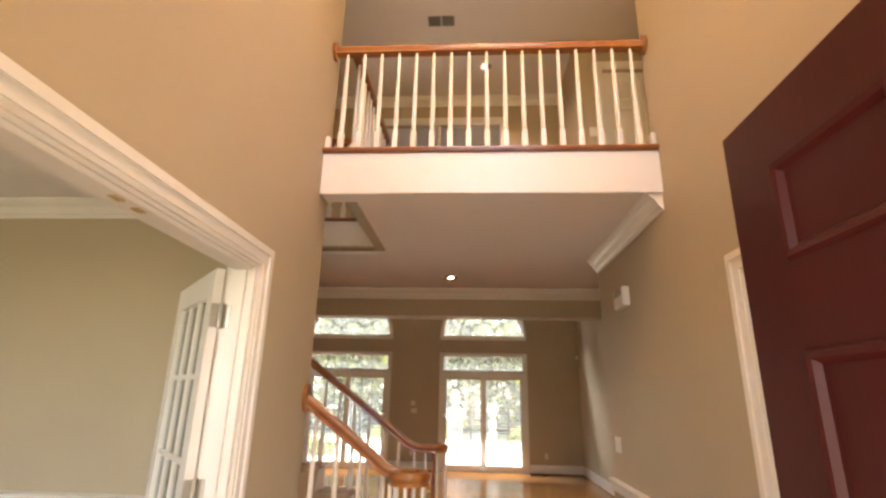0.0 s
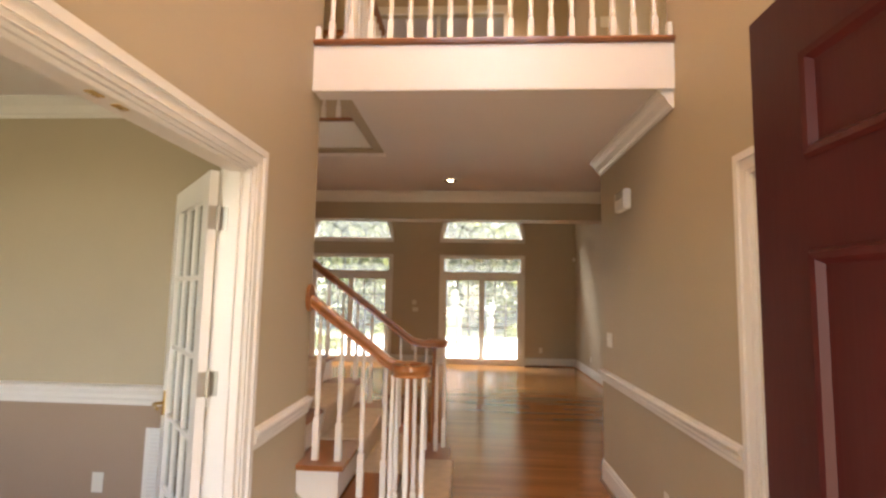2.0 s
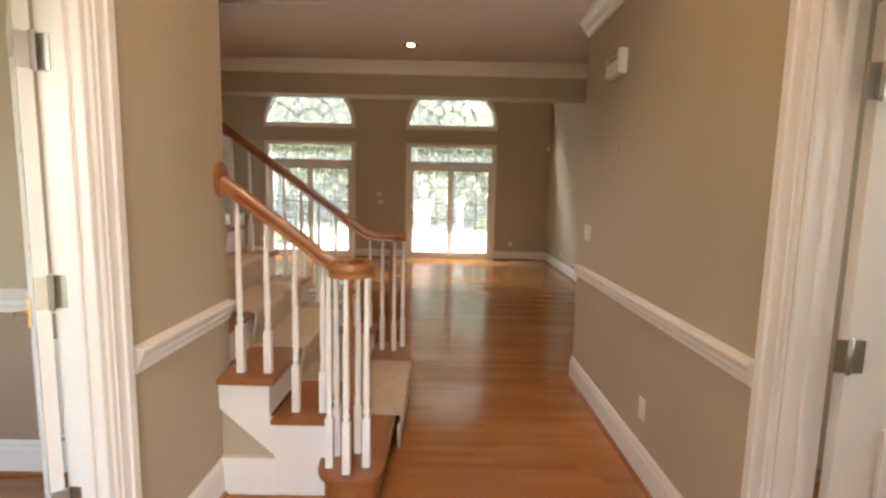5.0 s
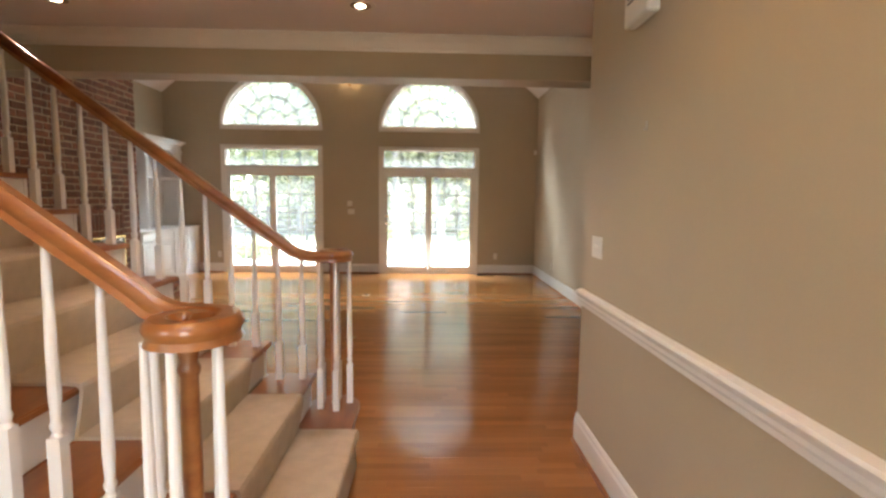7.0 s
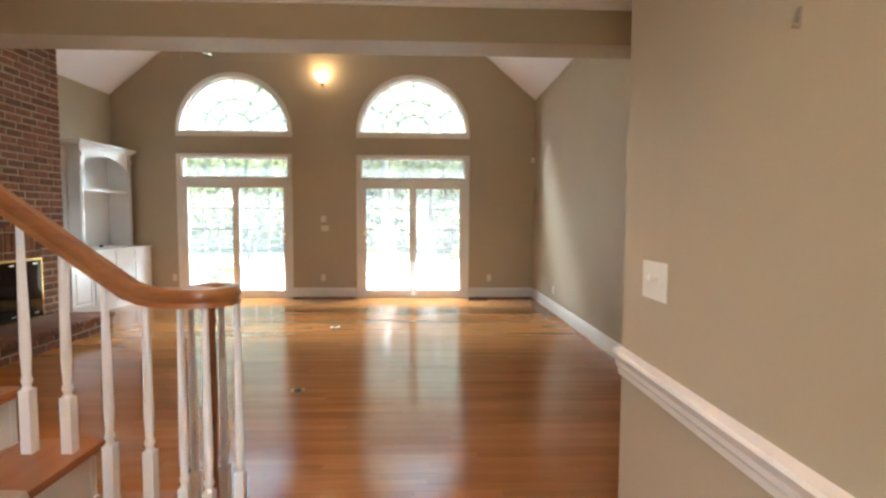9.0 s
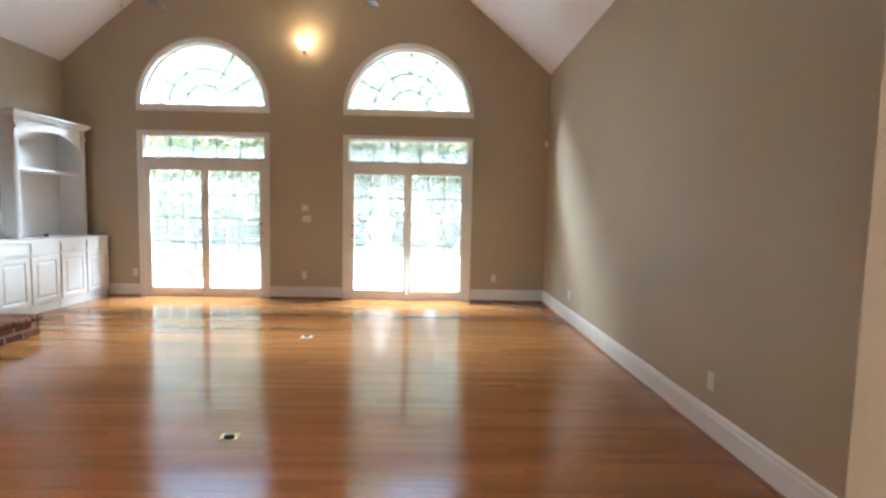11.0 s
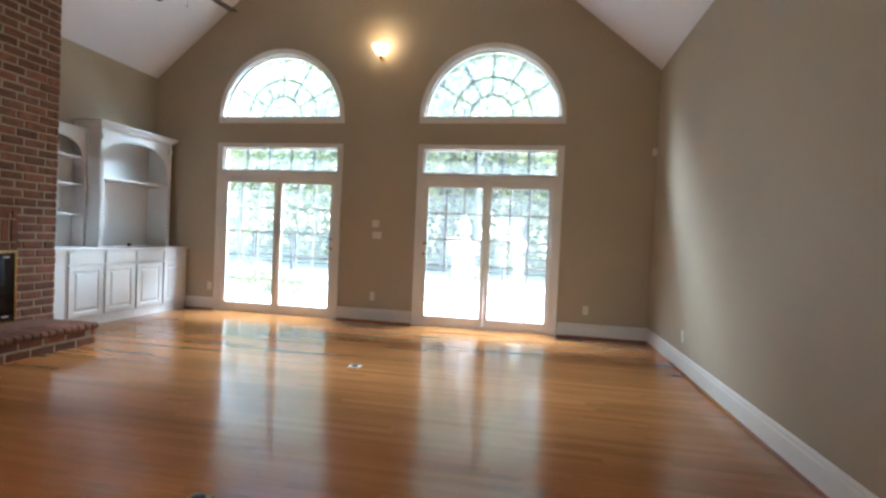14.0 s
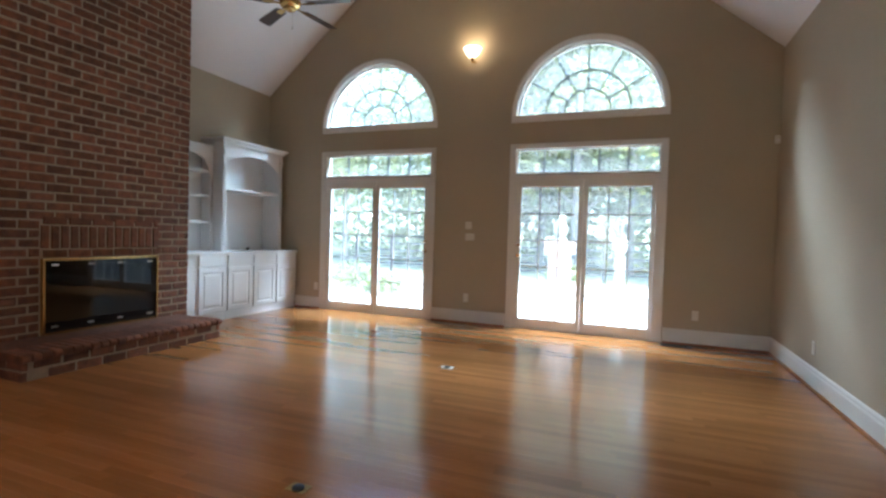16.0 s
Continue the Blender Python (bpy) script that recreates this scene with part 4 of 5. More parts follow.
def hutch(name, fx, y0, y1, z1, shelves, crown_on, label, pilaster):
    t = thing(name, label, "bookcase")
    z0, zt = CTOP + 0.001, z1
    s = 0.035
    part("back_panel", boxes((RX0 + 0.004, RX0 + 0.016, y0, y1, z0, zt)), CABWHITE, t)
    part("side_panel", boxes((RX0 + 0.016, fx, y0, y0 + s, z0, zt)), CABWHITE, t)
    part("side_panel", boxes((RX0 + 0.016, fx, y1 - s, y1, z0, zt)), CABWHITE, t)
    part("top_panel", boxes((RX0 + 0.016, fx, y0 + s, y1 - s, zt - 0.03, zt)), CABWHITE, t)
    for z in shelves:
        part("shelf", boxes((RX0 + 0.017, fx - 0.03, y0 + s + 0.001, y1 - s - 0.001, z - 0.018, z + 0.018)), CABWHITE, t, bevel=0.003)
    a, b = y0 + s + 0.001, y1 - s - 0.001
    mid, half = (a + b) / 2, (b - a) / 2 - 0.03
    loop = [(a, zt - 0.031), (a, zt - 0.40), (mid - half, zt - 0.40)]
    loop += [(mid - half * math.cos(math.pi * k / 20), zt - 0.36 + 0.24 * math.sin(math.pi * k / 20)) for k in range(21)]
    loop += [(mid + half, zt - 0.40), (b, zt - 0.40), (b, zt - 0.031)]
    bm = bmesh.new()
    prism(bm, loop, "x", fx - 0.024, fx - 0.002)
    part("arched_valance", bm, CABWHITE, t, "arched valance with scrolled ends")
    if pilaster:
        for y in (y0 + 0.004, y1 - 0.062):
            p = boxes((fx + 0.001, fx + 0.016, y, y + 0.058, z0, zt - 0.012))
            for j in range(3):
                box(p, fx + 0.016, fx + 0.021, y + 0.008 + j * 0.016, y + 0.016 + j * 0.016, z0 + 0.08, zt - 0.30)
            box(p, fx + 0.016, fx + 0.034, y + 0.002, y + 0.056, zt - 0.16, zt - 0.10)
            part("pilaster", p, CABWHITE, t, "fluted pilaster")
    if crown_on:
        bm = bmesh.new()
        prof = [(0, 0), (0.018, 0), (0.022, 0.02), (0.05, 0.05), (0.062, 0.055), (0.062, 0.075), (0, 0.075)]
        lo = [bm.verts.new((fx + 0.017 + u, y0 - u, zt - 0.011 + v)) for u, v in prof]
        hi = [bm.verts.new((fx + 0.017 + u, y1 + u, zt - 0.011 + v)) for u, v in prof]
        bk = [bm.verts.new((RX0 + 0.01, y0 - u, zt - 0.011 + v)) for u, v in prof]
        bk2 = [bm.verts.new((RX0 + 0.01, y1 + u, zt - 0.011 + v)) for u, v in prof]
        for p, q in ((bk, lo), (lo, hi), (hi, bk2)):
            for j in range(len(prof) - 1):
                bm.faces.new((p[j], p[j + 1], q[j + 1], q[j]))
        bm.faces.new((lo[-1], hi[-1], bk2[-1], bk[-1]))
        part("cornice", bm, CABWHITE, t, "moulded cornice")
    return t


hutch("tall_bookcase", -4.40, 9.60, 10.80, 2.41, (1.78,), True, "white built-in bookcase with arched top and fluted pilasters", True)
hutch("side_bookcase", -4.56, 8.735, 9.59, 2.36, (1.30, 1.66, 2.0), False, "shallow white arched bookcase beside the chimney", False)
bm = bmesh.new()
lathe(bm, [(0.02, 0), (0.026, 0.01), (0.022, 0.03), (0.008, 0.04)], -4.55, 10.25, 10, CTOP + 0.001)
tagged(part("cable_plug", bm, DARKMETAL, smooth=True), "small dark cable plug on the cabinet top", "plug")


# ---- ceiling fans ----
def ceiling_fan(x, y, z, spin):
    t = thing("ceiling_fan", "brass ceiling fan with dark wooden blades, at rest", "ceiling fan", "ceiling fans", m=pose(x, y, z))
    top = vault(x) - z
    bm = bmesh.new()
    lathe(bm, [(0.012, 0.05), (0.012, top - 0.02)], n=10)
    part("downrod", bm, BRASS, t, smooth=True)
    bm = bmesh.new()
    lathe(bm, [(0.02, top - 0.13), (0.06, top - 0.09), (0.075, top + 0.04)], n=16)
    part("canopy", bm, BRASS, t, smooth=True)
    bm = bmesh.new()
    lathe(bm, [(0.03, -0.07), (0.055, -0.06), (0.06, -0.035), (0.10, -0.02), (0.115, 0.02), (0.10, 0.055), (0.04, 0.075), (0.02, 0.10)], n=20)
    part("motor", bm, BRASS, t, "polished brass motor housing", smooth=True)
    bm = bmesh.new()
    lathe(bm, [(0.002, -0.23), (0.002, -0.07)], 0.035, 0, 6)
    lathe(bm, [(0.004, -0.26), (0.009, -0.25), (0.004, -0.228)], 0.035, 0, 8)
    part("pull_chain", bm, STEEL, t, smooth=True)
    for k in range(5):
        a = spin + 2 * math.pi * k / 5
        bm = bmesh.new()
        prism(bm, [(0.20, -0.055), (0.61, -0.068), (0.645, -0.062), (0.66, -0.045), (0.66, 0.045), (0.645, 0.062), (0.61, 0.068), (0.20, 0.055)], "z", -0.004, 0.004)
        ob = part("blade", bm, FANBLADE, t)
        ob.matrix_local = Matrix.Rotation(a, 4, "Z") @ Matrix.Rotation(radians(12), 4, "X")
        bm = boxes((0.09, 0.16, -0.014, 0.014, -0.012, -0.005), (0.16, 0.27, -0.03, 0.03, -0.012, -0.0045))
        iron = part("blade_iron", bm, BRASS, ob, bevel=0.003)
    return t


ceiling_fan(-2.485, 8.60, 3.555, radians(10.5))
ceiling_fan(-0.125, 8.60, 3.655, radians(10))

# ---- wall sconce ----
sc = thing("wall_sconce", "lit alabaster uplight sconce with brass finial", "wall lamp", m=pose(-1.215, 10.76, 3.62))
bm = bmesh.new()
prof = [(0.018, 0.0), (0.05, 0.015), (0.085, 0.05), (0.11, 0.095), (0.125, 0.125), (0.120, 0.127), (0.10, 0.09), (0.07, 0.05), (0.03, 0.02)]
rings = [[bm.verts.new((r * math.cos(2 * math.pi * k / 22), r * math.sin(2 * math.pi * k / 22), h)) for k in range(22)] for r, h in prof]
for a, b in zip(rings, rings[1:]):
    for k in range(22):
        bm.faces.new((a[k], a[(k + 1) % 22], b[(k + 1) % 22], b[k]))
part("shade", bm, SHADEGLOW, sc, "glowing alabaster bowl", smooth=True)
bm = bmesh.new()
lathe(bm, [(0.004, -0.075), (0.012, -0.065), (0.010, -0.05), (0.022, -0.035), (0.026, -0.005), (0.018, 0.004)], n=14)
box(bm, -0.012, 0.012, 0.015, 0.139, -0.03, -0.012)
part("bracket", bm, BRASS, sc, smooth=True)

# ---- recessed ceiling lights ----
for dx, dy, dz in DOWNLIGHTS:
    t = thing("recessed_light", "lit recessed ceiling light with white trim ring", "ceiling light", "recessed lights", m=pose(dx, dy, dz))
    bm = bmesh.new()
    lathe(bm, [(0.070, -0.001), (0.105, -0.001), (0.105, -0.005), (0.085, -0.010), (0.070, -0.006)], n=28)
    part("trim_ring", bm, WHITE, t, smooth=True)
    bm = bmesh.new()
    lathe(bm, [(0.002, -0.003), (0.045, -0.0035), (0.071, -0.0065)], n=24)
    part("reflector", bm, BRONZE, t, "bronze reflector cone", smooth=True)
    bm = bmesh.new()
    lathe(bm, [(0.002, -0.014), (0.022, -0.0135), (0.034, -0.0102), (0.034, -0.005)], n=20)
    part("bulb", bm, BULB, t, "glowing bulb", smooth=True)


# ---- plates, vents, small fittings ----
def plate(name, label, m, w=0.07, h=0.115, kind="outlet", category="outlet", group=""):
    """A wall plate that faces -y in its own frame."""
    t = thing(name, label, category, group, m=m)
    part("cover", boxes((-w / 2, w / 2, -0.006, -0.0005, -h / 2, h / 2)), PLASTIC, t, bevel=0.002)
    n = max(1, round(w / 0.07))
    for i in range(n):
        x = (i - (n - 1) / 2) * 0.046
        if kind == "outlet":
            for s in (-1, 1):
                part("socket", boxes((x - 0.014, x + 0.014, -0.009, -0.006, s * 0.024 - 0.013, s * 0.024 + 0.013)), PLASTIC, t, bevel=0.002)
        elif kind == "switch":
            part("toggle", boxes((x - 0.005, x + 0.005, -0.018, -0.006, -0.002, 0.014)), PLASTIC, t, bevel=0.001)
    return t


SOCKET = "ivory electrical outlet on the wall above the baseboard"
for x in (-3.765, -1.25, 1.615):
    plate("outlet", SOCKET, pose(x, FARY, 0.352), group="outlets")
for y in (6.41, 9.50):
    plate("outlet", SOCKET, pose(RX1, y, 0.345, 0, 0, -90), group="outlets")
plate("outlet", SOCKET, pose(HX1, 2.78, 0.365, 0, 0, -90), group="outlets")
plate("outlet", SOCKET, pose(-2.15, STUDYY, 0.385), group="outlets")
plate("light_switch", "ivory double switch plate on the hall wall", pose(HX1, 3.91, 1.194, 0, 0, -90), 0.15, 0.115, "switch", "switch")
plate("light_switch", "ivory double switch plate between the patio doors", pose(-1.215, FARY, 1.203), 0.13, 0.095, "switch", "switch")
plate("thermostat", "small ivory control box between the patio doors", pose(-1.24, FARY, 1.362), 0.095, 0.10, "box", "thermostat")
plate("thermostat", "small ivory thermostat on the upper landing wall", pose(1.36, 4.50, UZ + 1.27), 0.09, 0.11, "box", "thermostat")
sens = thing("motion_sensor", "small ivory corner sensor high on the wall", "sensor", m=pose(2.355, FARY - 0.001, 2.39))
part("case", boxes((-0.028, 0.028, -0.04, 0, -0.045, 0.045)), PLASTIC, sens, bevel=0.008)
part("lens", boxes((-0.018, 0.018, -0.044, -0.0405, -0.03, 0.005)), CEIL, sens, bevel=0.001)
# door chime
chime = thing("door_chime", "white slotted door chime box high on the hall wall", "door chime", m=pose(HX1, 3.43, 2.262, 0, 0, -90))
part("case", boxes((-0.115, 0.115, -0.055, -0.0005, -0.075, 0.070)), PLASTIC, chime, bevel=0.006)
for k in range(3):
    part("slot", boxes((-0.085, 0.085, -0.0565, -0.0552, 0.012 + k * 0.020, 0.021 + k * 0.020)), DARKMETAL, chime)
# bare picture hook
hook = tagged(part("wall_hook", boxes((HX1 - 0.006, HX1 - 0.001, 3.372, 3.384, 1.735, 1.77), (HX1 - 0.016, HX1 - 0.006, 3.374, 3.382, 1.735, 1.741)), STEEL), "small bare picture hook on the hall wall", "hook")
# return-air grille in the study, ceiling register upstairs
def louvre(name, label, m, w, h, n, mat):
    t = thing(name, label, "vent", m=m)
    part("backing", boxes((-w / 2, w / 2, -0.003, -0.0005, -h / 2, h / 2)), GRILLE if mat is not WHITE else WHITE, t)
    part("frame", boxes((-w / 2 - 0.025, -w / 2, -0.012, -0.0005, -h / 2 - 0.025, h / 2 + 0.025), (w / 2, w / 2 + 0.025, -0.012, -0.0005, -h / 2 - 0.025, h / 2 + 0.025), (-w / 2, w / 2, -0.012, -0.0005, h / 2, h / 2 + 0.025), (-w / 2, w / 2, -0.012, -0.0005, -h / 2 - 0.025, -h / 2)), mat, t, bevel=0.002)
    for k in range(n):
        z = -h / 2 + h * (k + 0.5) / n
        part("slat", boxes((-w / 2, w / 2, -0.010, -0.004, z - 0.3 * h / n, z + 0.3 * h / n)), mat, t)
    return t


louvre("return_air_grille", "white louvred return air grille low on the study wall", pose(-1.675, STUDYY, 0.455), 0.34, 0.46, 20, WHITE)
for x in (-0.362, -0.215):
    louvre("ceiling_register", "khaki grey ceiling air register over the landing", pose(x, 4.12, UC, 90, 0, 0), 0.085, 0.09, 6, GRILLE)
louvre("floor_register", "dark metal floor register by the patio door", pose(1.41, 10.71, 0.0, -90, 0, 0), 0.28, 0.09, 10, DARKMETAL)
# open floor boxes
for x, y in ((-0.635, 8.62), (-0.505, 6.33)):
    t = thing("floor_outlet", "pale plastic floor outlet plate set in the boards" if y > 8 else "brass floor outlet plate set in the boards", "floor outlet", "floor outlets", m=pose(x, y, 0.0))
    part("cover", boxes((-0.055, 0.055, -0.04, 0.04, 0.0005, 0.005)), PLASTIC if y > 8 else BRASS, t, bevel=0.0015)
    bm = bmesh.new()
    lathe(bm, [(0.027, 0.0055), (0.030, 0.010), (0.024, 0.014)], n=16)
    part("socket", bm, DARKMETAL, t, smooth=True)
# lantern over the foyer
t = thing("foyer_lantern", "brass hanging lantern high over the foyer", "lantern", m=pose(0.12, 0.75, 4.75))
bm = bmesh.new()
lathe(bm, [(0.008, 0.06), (0.008, UC - 4.75)], n=8)
part("chain", bm, BRASS, t)
bm = bmesh.new()
lathe(bm, [(0.01, 0.06), (0.035, 0.03), (0.04, 0.0), (0.02, -0.01)], n=8)
part("cap", bm, BRASS, t)


# ---- outdoors ----
setting("ground", boxes((-400, 400, 11.07, 800, -0.5, -0.18), (-400, 400, -400, -0.56, -0.5, -0.18)), LAWN, "lawn stretching to the woods", "ground")
setting("pavement", boxes((-9, 9, 11.062, 18.5, -0.178, -0.06)), PATIO, "sunlit pale concrete patio", "pavement")


def tree(name, x, y, h, spread, seed):
    rng = random.Random(seed)
    t = thing(name, "tall leafy deciduous tree behind the patio", "tree", "garden trees", m=pose(x, y, -0.18))
    bm = bmesh.new()
    lathe(bm, [(0.20, 0), (0.15, 0.5), (0.12, h * 0.45), (0.06, h * 0.8)], n=10)
    tips = []
    for k in range(13):
        a, z = rng.uniform(0, 6.28), h * rng.uniform(0.14, 0.74)
        r = spread * rng.uniform(0.5, 0.9)
        tip = (r * math.cos(a), r * math.sin(a), z + r * 0.5)
        sweep(bm, [(0, 0, z), (tip[0] * 0.5, tip[1] * 0.5, z + r * 0.32), tip], [(0.035 * math.cos(k2 * 1.257), 0.035 * math.sin(k2 * 1.257)) for k2 in range(5)], up=(0.3, 0.2, 1))
        tips.append(tip)
    part("trunk", bm, BARK, t, smooth=True)
    verts, faces = [], []
    for k in range(4600):
        c = rng.choice(tips + [(0, 0, h * 0.85)])
        p = Vector((c[0] + rng.gauss(0, spread * 0.32), c[1] + rng.gauss(0, spread * 0.32), c[2] + rng.gauss(0, spread * 0.30)))
        u = Vector((rng.gauss(0, 1), rng.gauss(0, 1), rng.gauss(0, 0.6))).normalized()
        v = u.cross(Vector((rng.gauss(0, 1), rng.gauss(0, 1), rng.gauss(0, 1)))).normalized()
        s = rng.uniform(0.10, 0.22)
        i = len(verts)
        verts += [p + u * s, p + v * s * 0.55, p - u * s, p - v * s * 0.55]
        faces.append((i, i + 1, i + 2, i + 3))
    me = bpy.data.meshes.new("crown")
    me.from_pydata([tuple(v) for v in verts], [], faces)
    me.materials.append(LEAF)
    ob = new("crown", me)
    ob.parent = t
    return t


rng = random.Random(5)
spots = [(-9, 27), (-6.2, 24.5), (-3.6, 27), (-1.2, 24), (1.2, 26.5), (3.6, 24.5), (6.5, 27.5), (9.5, 25), (-12, 24), (12.5, 28), (-4.5, 32), (0.5, 33), (5.5, 33), (-10.5, 34), (10.5, 35), (-15, 38), (-7.5, 40), (-2, 39), (3, 40), (8, 41), (14, 39), (18, 33), (-18, 31)]
for i, (x, y) in enumerate(spots):
    tree("tree", x + rng.uniform(-0.5, 0.5), y + rng.uniform(-0.8, 0.8), rng.uniform(11, 15), rng.uniform(2.6, 3.5), 40 + i)


woods = random.Random(77)
verts, faces = [], []
for k in range(9000):
    p = Vector((woods.uniform(-26, 26), woods.uniform(29, 44), abs(woods.gauss(0, 2.6)) - 0.1))
    u = Vector((woods.gauss(0, 1), woods.gauss(0, 1), woods.gauss(0, 0.6))).normalized()
    v = u.cross(Vector((woods.gauss(0, 1), woods.gauss(0, 1), woods.gauss(0, 1)))).normalized()
    i, size = len(verts), woods.uniform(0.16, 0.36)
    verts += [p + u * size, p + v * size * 0.6, p - u * size, p - v * size * 0.6]
    faces.append((i, i + 1, i + 2, i + 3))
me = bpy.data.meshes.new("far_woods")
me.from_pydata([tuple(v) for v in verts], [], faces)
me.materials.append(LEAF)
tagged(new("far_woods", me), "green undergrowth at the edge of the woods", "woods", kind="stuff")


def shrub(x, y, r, seed):
    g = random.Random(seed)
    verts, faces = [], []
    for k in range(420):
        d = Vector((g.gauss(0, 1), g.gauss(0, 1), abs(g.gauss(0, 1)))).normalized() * r * g.uniform(0.55, 1.05)
        p = Vector((x, y, -0.10)) + Vector((d.x, d.y, d.z * 0.8 + 0.1))
        u = Vector((g.gauss(0, 1), g.gauss(0, 1), g.gauss(0, 1))).normalized()
        v = u.cross(Vector((g.gauss(0, 1), g.gauss(0, 1), g.gauss(0, 1)))).normalized()
        s = g.uniform(0.05, 0.09)
        i = len(verts)
        verts += [p + u * s, p + v * s * 0.6, p - u * s, p - v * s * 0.6]
        faces.append((i, i + 1, i + 2, i + 3))
    me = bpy.data.meshes.new("shrub")
    me.from_pydata([tuple(v) for v in verts], [], faces)
    me.materials.append(LEAF)
    return tagged(new("shrub", me), "low rounded green shrub beside the patio", "shrub", "shrubs")


for i, (x, y, r) in enumerate([(-4.9, 14.2, 0.55), (-4.0, 13.6, 0.45), (-5.8, 15.2, 0.6), (-3.2, 19.0, 0.6), (4.2, 19.2, 0.7), (1.9, 19.4, 0.55), (-1.0, 19.3, 0.6)]):
    shrub(x, y, r, 90 + i)
# garden pillar with a stone cap and a tall finial, small urn on a pedestal
t = thing("garden_pillar", "pale pink brick garden pillar with stone cap on the patio", "pillar", m=pose(-0.42, 14.0, -0.06))
part("shaft", boxes((-0.19, 0.19, -0.19, 0.19, 0, 0.98)), PINKBRICK, t, bevel=0.01)
part("head", boxes((-0.26, 0.26, -0.26, 0.26, 0.98, 1.22)), PINKBRICK, t, bevel=0.012)
bm = bmesh.new()
lathe(bm, [(0.12, 0), (0.12, 0.04), (0.06, 0.08), (0.13, 0.18), (0.12, 0.30), (0.06, 0.42), (0.02, 0.52)], -0.42, 14.0, 16, 1.161)
tagged(part("finial", bm, STONE, smooth=True), "pale stone finial standing on the garden pillar", "finial")
t = thing("garden_urn", "pale stone urn on a slim pedestal", "urn", m=pose(0.65, 15.0, -0.06))
part("pedestal", boxes((-0.10, 0.10, -0.10, 0.10, 0, 0.92)), STONE, t, bevel=0.01)
bm = bmesh.new()
lathe(bm, [(0.08, 0.921), (0.04, 0.98), (0.14, 1.10), (0.17, 1.24), (0.13, 1.28)], n=14)
part("bowl", bm, STONE, t, smooth=True)
t = thing("rail_fence", "dark horizontal rail fence behind the patio", "fence", m=pose(0, 20.6, -0.18))
for k in range(13):
    x = -9 + 1.5 * k
    part("post", boxes((x - 0.045, x + 0.045, -0.045, 0.045, 0, 1.35)), DARKMETAL, t)
for z in (0.3, 0.55, 0.8, 1.05, 1.3):
    part("rail", boxes((-9, 9, 0.046, 0.075, z - 0.03, z + 0.03)), DARKMETAL, t)
for x in (5.2,):
    t = thing("patio_umbrella", "folded cream patio umbrella on a pole", "umbrella", "patio umbrellas", m=pose(x, 17.2, -0.06))
    bm = bmesh.new()
    lathe(bm, [(0.24, 0), (0.24, 0.06), (0.03, 0.09), (0.022, 0.1), (0.022, 2.3)], n=14)
    part("pole", bm, STONE, t, smooth=True)
    bm = bmesh.new()
    lathe(bm, [(0.10, 0.95), (0.13, 1.1), (0.09, 1.7), (0.03, 2.25)], n=10)
    part("canopy", bm, CANVAS, t)

# ---- bricks ----
def brick_mesh(ly, lz, lx, inset=0.007):
    bm = bmesh.new()
    box(bm, -lx, 0.0, -ly / 2, ly / 2, -lz / 2, lz / 2)
    bmesh.ops.bevel(bm, geom=[e for e in bm.edges if all(abs(v.co.x) < 1e-6 for v in e.verts)], offset=inset, segments=1, affect="EDGES")
    me = mesh_of(bm, "brick")
    me.materials.append(BRICK)
    return me


def lay(parent, spots, meshes, stuff_name, limit, inner):
    """Bricks at (x, y, z, turn, mesh, stretch): those inside the stretch of wall as parts, the rest joined."""
    count, verts, faces = 0, [], []
    for x, y, z, turn, which, wide in spots:
        m = Matrix.Translation((x, y, z)) @ Matrix.Rotation(turn, 4, "Z") @ Matrix.Translation((random.uniform(-0.005, 0.003), 0, random.uniform(-0.0015, 0.0015))) @ Matrix.Rotation(random.uniform(-0.012, 0.012), 4, "X") @ Matrix.Diagonal((1, wide, 1, 1))
        if count < limit and inner(x, y, z):
            ob = new("brick", meshes[which])
            ob.matrix_basis = m
            ob.parent = parent
            count += 1
        else:
            base = len(verts)
            verts += [tuple(m @ v.co) for v in meshes[which].vertices]
            faces += [tuple(base + i for i in p.vertices) for p in meshes[which].polygons]
    if faces:
        me = bpy.data.meshes.new(stuff_name)
        me.from_pydata(verts, [], faces)
        me.materials.append(BRICK)
        ob = tagged(new(stuff_name, me), kind="stuff")
        ob.parent = parent


BL, BH, JO = 0.200, 0.0680, 0.0155
meshes = [brick_mesh(BL, BH, 0.04), brick_mesh(BH, 0.205, 0.04)]
spots = []


def course_row(x, lo, hi, z, offset, gaps):
    """One course on a face of constant x, from hi down to lo, leaving the gaps free."""
    y = hi - offset
    row = [(hi - offset + JO, hi)] if offset else []
    while y - BL > lo:
        row.append((y - BL, y))
        y -= BL + JO
    row.append((lo, y))
    for a, b in row:
        pieces = [(a, b)]
        for g0, g1 in gaps:
            pieces = [q for p in pieces for q in ((p[0], min(p[1], g0)), (max(p[0], g1), p[1]))]
        for a2, b2 in pieces:
            if b2 - a2 > 0.025:
                spots.append((x, (a2 + b2) / 2, z, 0.0, 0, (b2 - a2) / BL))


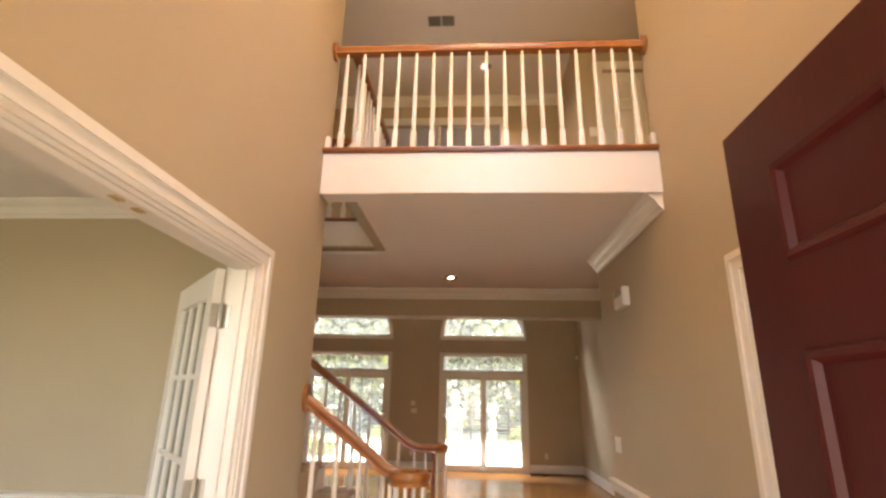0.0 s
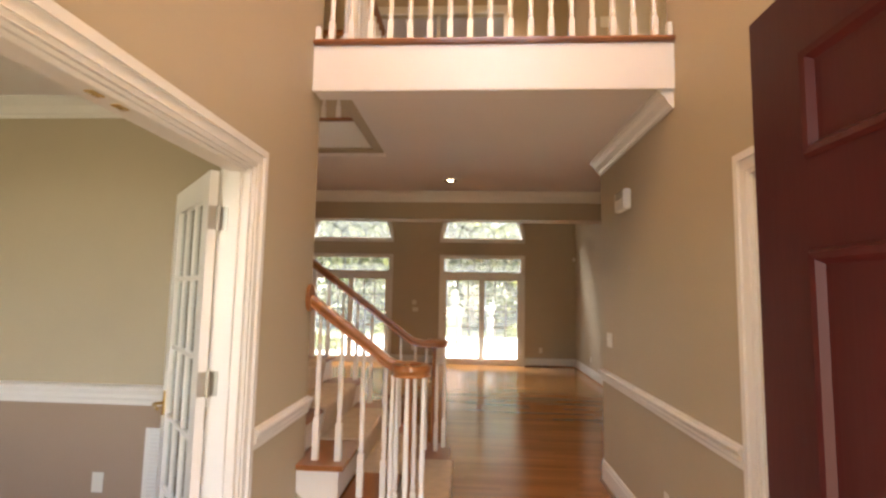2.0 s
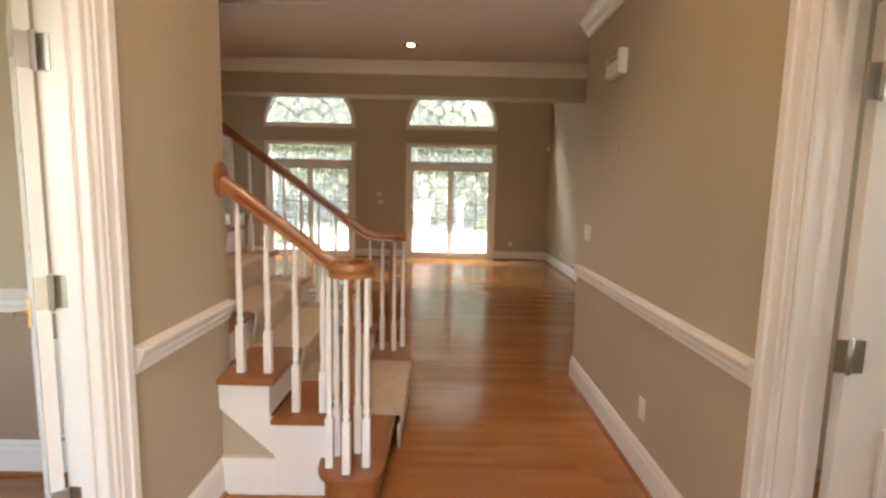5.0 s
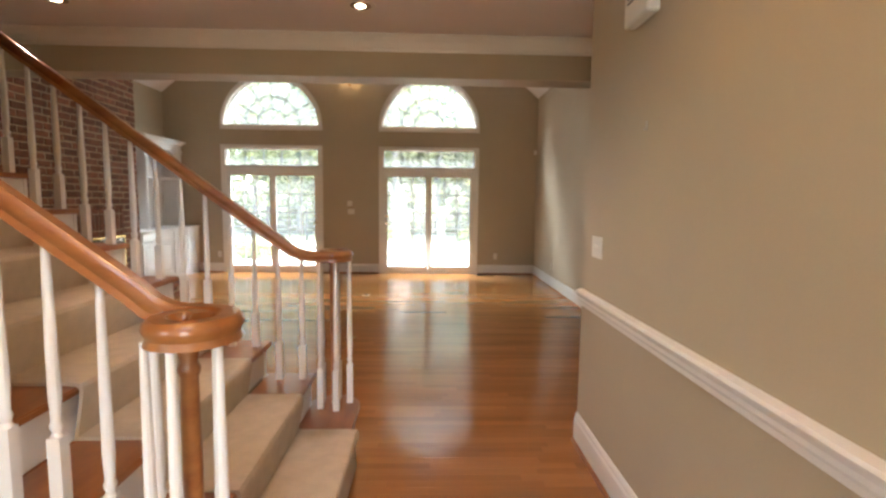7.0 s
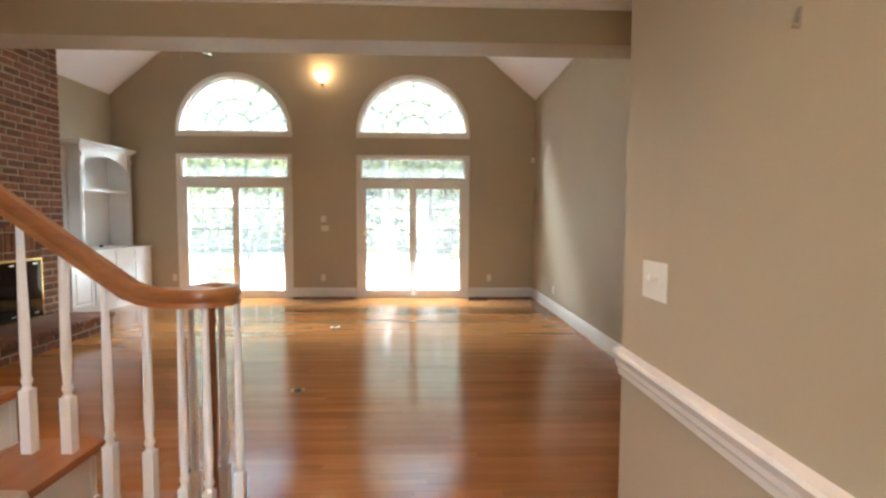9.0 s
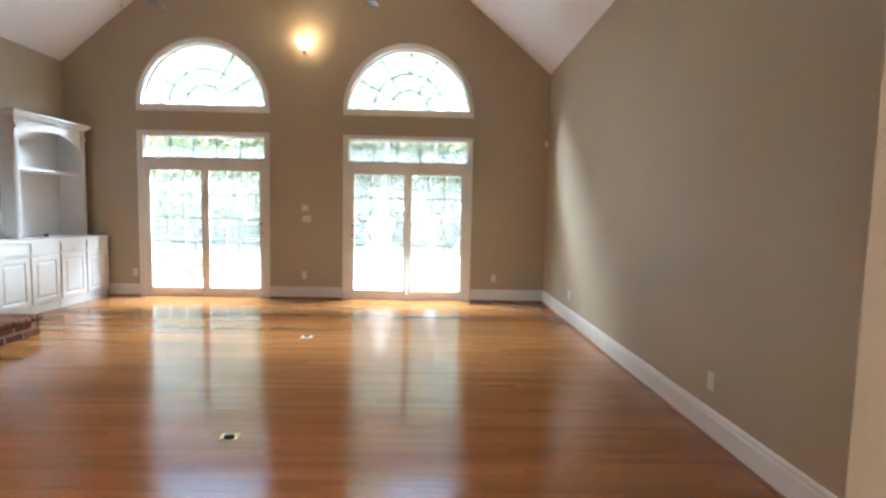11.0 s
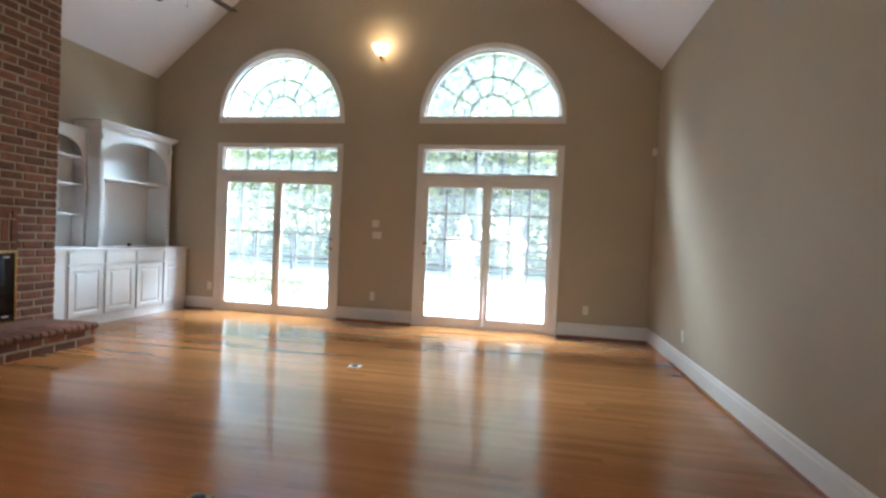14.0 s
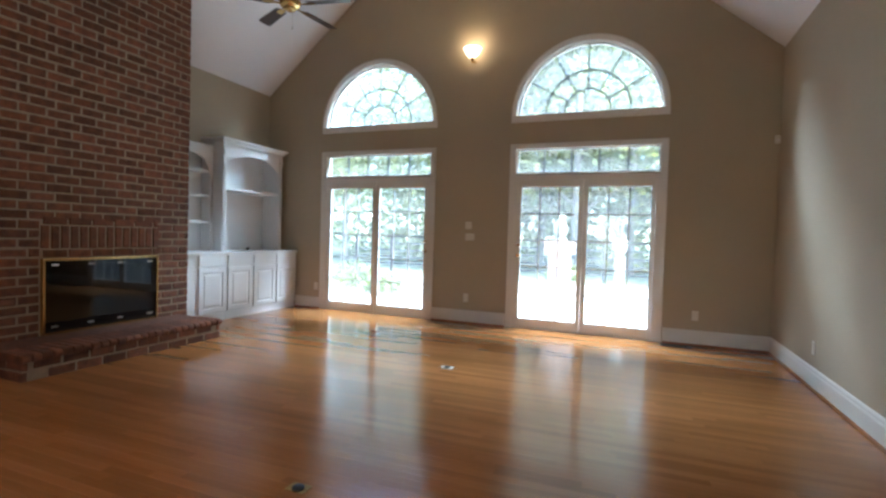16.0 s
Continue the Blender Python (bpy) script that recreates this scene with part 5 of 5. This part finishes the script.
course, z = 0, BH / 2 + 0.002
while z < 5.1:
    gaps = []
    if z < FBZ + 0.33:
        gaps.append((FB0 - 0.012, FB1 + 0.012))
    if z < HEZ - 0.02:
        gaps.append((HE0, HE1))
    course_row(CHX, CH0, CH1 - (0.045 if course % 2 else 0.0), z, (BL - JO) / 2 if course % 2 else 0.0, gaps)
    for k in range(4):
        spots.append((CHX - 0.045 - BL * (k + 0.5) - JO * k + (0.045 if course % 2 else 0), CH1, z, math.pi / 2, 0, 1.0))
    z += BH + JO
    course += 1
for dz in (0.042, 0.345):
    course_row(CHX + 0.003, FB0 - 0.01, FB1 + 0.01, FBZ + dz, 0.06, [])
y = FB0 + BH / 2
while y < FB1:
    spots.append((CHX + 0.003, y, FBZ + 0.194, 0.0, 1, 1.0))
    y += BH + JO
lay(chimney, spots, meshes, "far_brickwork", 300, lambda x, y, z: 0.3 < z < 1.9)
hs = []
for c in range(2):
    z = 0.034 + c * (BH + JO)
    y = HE1 - BL / 2 - (BL / 2 + JO / 2) * (c % 2)
    while y > HE0 + BL / 2 - 0.02:
        hs.append((HEX, y, z, 0.0, 0, 1.0))
        y -= BL + JO
    for x in (HEX - BL / 2, HEX - 1.5 * BL - JO):
        hs.append((x, HE1, z, math.pi / 2, 0, 1.0))
        hs.append((x, HE0, z, -math.pi / 2, 0, 1.0))
lay(hearth, hs, meshes, "hearth_rest", 300, lambda x, y, z: True)
# rowlock bricks with a rounded nose along the hearth's top
bm = bmesh.new()
loop = [(-0.30, -0.030), (0.005, -0.030), (0.022, -0.018), (0.026, 0.004), (0.018, 0.024), (0.0, 0.032), (-0.30, 0.032)]
prism(bm, loop, "y", -0.031, 0.031)
bmesh.ops.bevel(bm, geom=[e for e in bm.edges if abs(e.verts[0].co.y - e.verts[1].co.y) < 1e-6], offset=0.004, segments=1, affect="EDGES")
rowlock = mesh_of(bm, "brick")
rowlock.materials.append(BRICK)
y = HE0 + 0.031
while y < HE1:
    ob = new("brick", rowlock)
    ob.location, ob.parent = (HEX + random.uniform(-0.003, 0.003), y, HEZ - 0.030), hearth
    y += 0.074
bm = boxes((CHX + 0.005, HEX - 0.305, HE0 + 0.01, HE1 - 0.01, HEZ - 0.05, HEZ))
part("hearth_slab", bm, BRICK, hearth)

# ---- floorboards ----
STRIP = 0.0572


def board_mesh(length):
    bm = bmesh.new()
    box(bm, 0, length, 0.0004, STRIP - 0.0004, -0.02, 0.0)
    me = mesh_of(bm, "floorboard")
    me.materials.append(OAK)
    return me


LENGTHS = [0.45, 0.6, 0.8, 1.0, 1.3]
BOARDS = [board_mesh(n) for n in LENGTHS]
floor = bpy.data.objects["floor"]
floor_rng = random.Random(11)
count, verts, faces = 0, [], []
y = -0.46
while y < FARY:
    if y < 2.70:
        x, xe = RX0, HX1 + 1.2
    elif y < HEND - 0.1:
        x, xe = RX0, HX1 + 0.02
    else:
        x, xe = RX0, RX1
    x -= floor_rng.uniform(0, 0.5)
    while x < xe - 0.0005:
        i = floor_rng.randrange(len(LENGTHS))
        n = min(LENGTHS[i], xe - x)
        dz = floor_rng.uniform(-0.0004, 0.0)
        if count < 300 and n == LENGTHS[i] and 4.9 < y < 7.4 and -1.9 < x < 2.2:
            ob = new("floorboard", BOARDS[i])
            ob.location, ob.parent = (x, y, dz), floor
            count += 1
        else:
            b = len(verts)
            x1 = x + n - 0.0006
            verts += [(px, py, pz) for pz in (-0.02, dz) for px, py in ((x, y + 0.0004), (x1, y + 0.0004), (x1, y + STRIP - 0.0004), (x, y + STRIP - 0.0004))]
            faces += [tuple(b + j for j in f) for f in ((3, 2, 1, 0), (4, 5, 6, 7), (0, 1, 5, 4), (1, 2, 6, 5), (2, 3, 7, 6), (3, 0, 4, 7))]
        x += n
    y += STRIP
me = bpy.data.meshes.new("strip_flooring")
me.from_pydata(verts, [], faces)
me.materials.append(OAK)
tagged(new("strip_flooring", me), kind="stuff").parent = floor
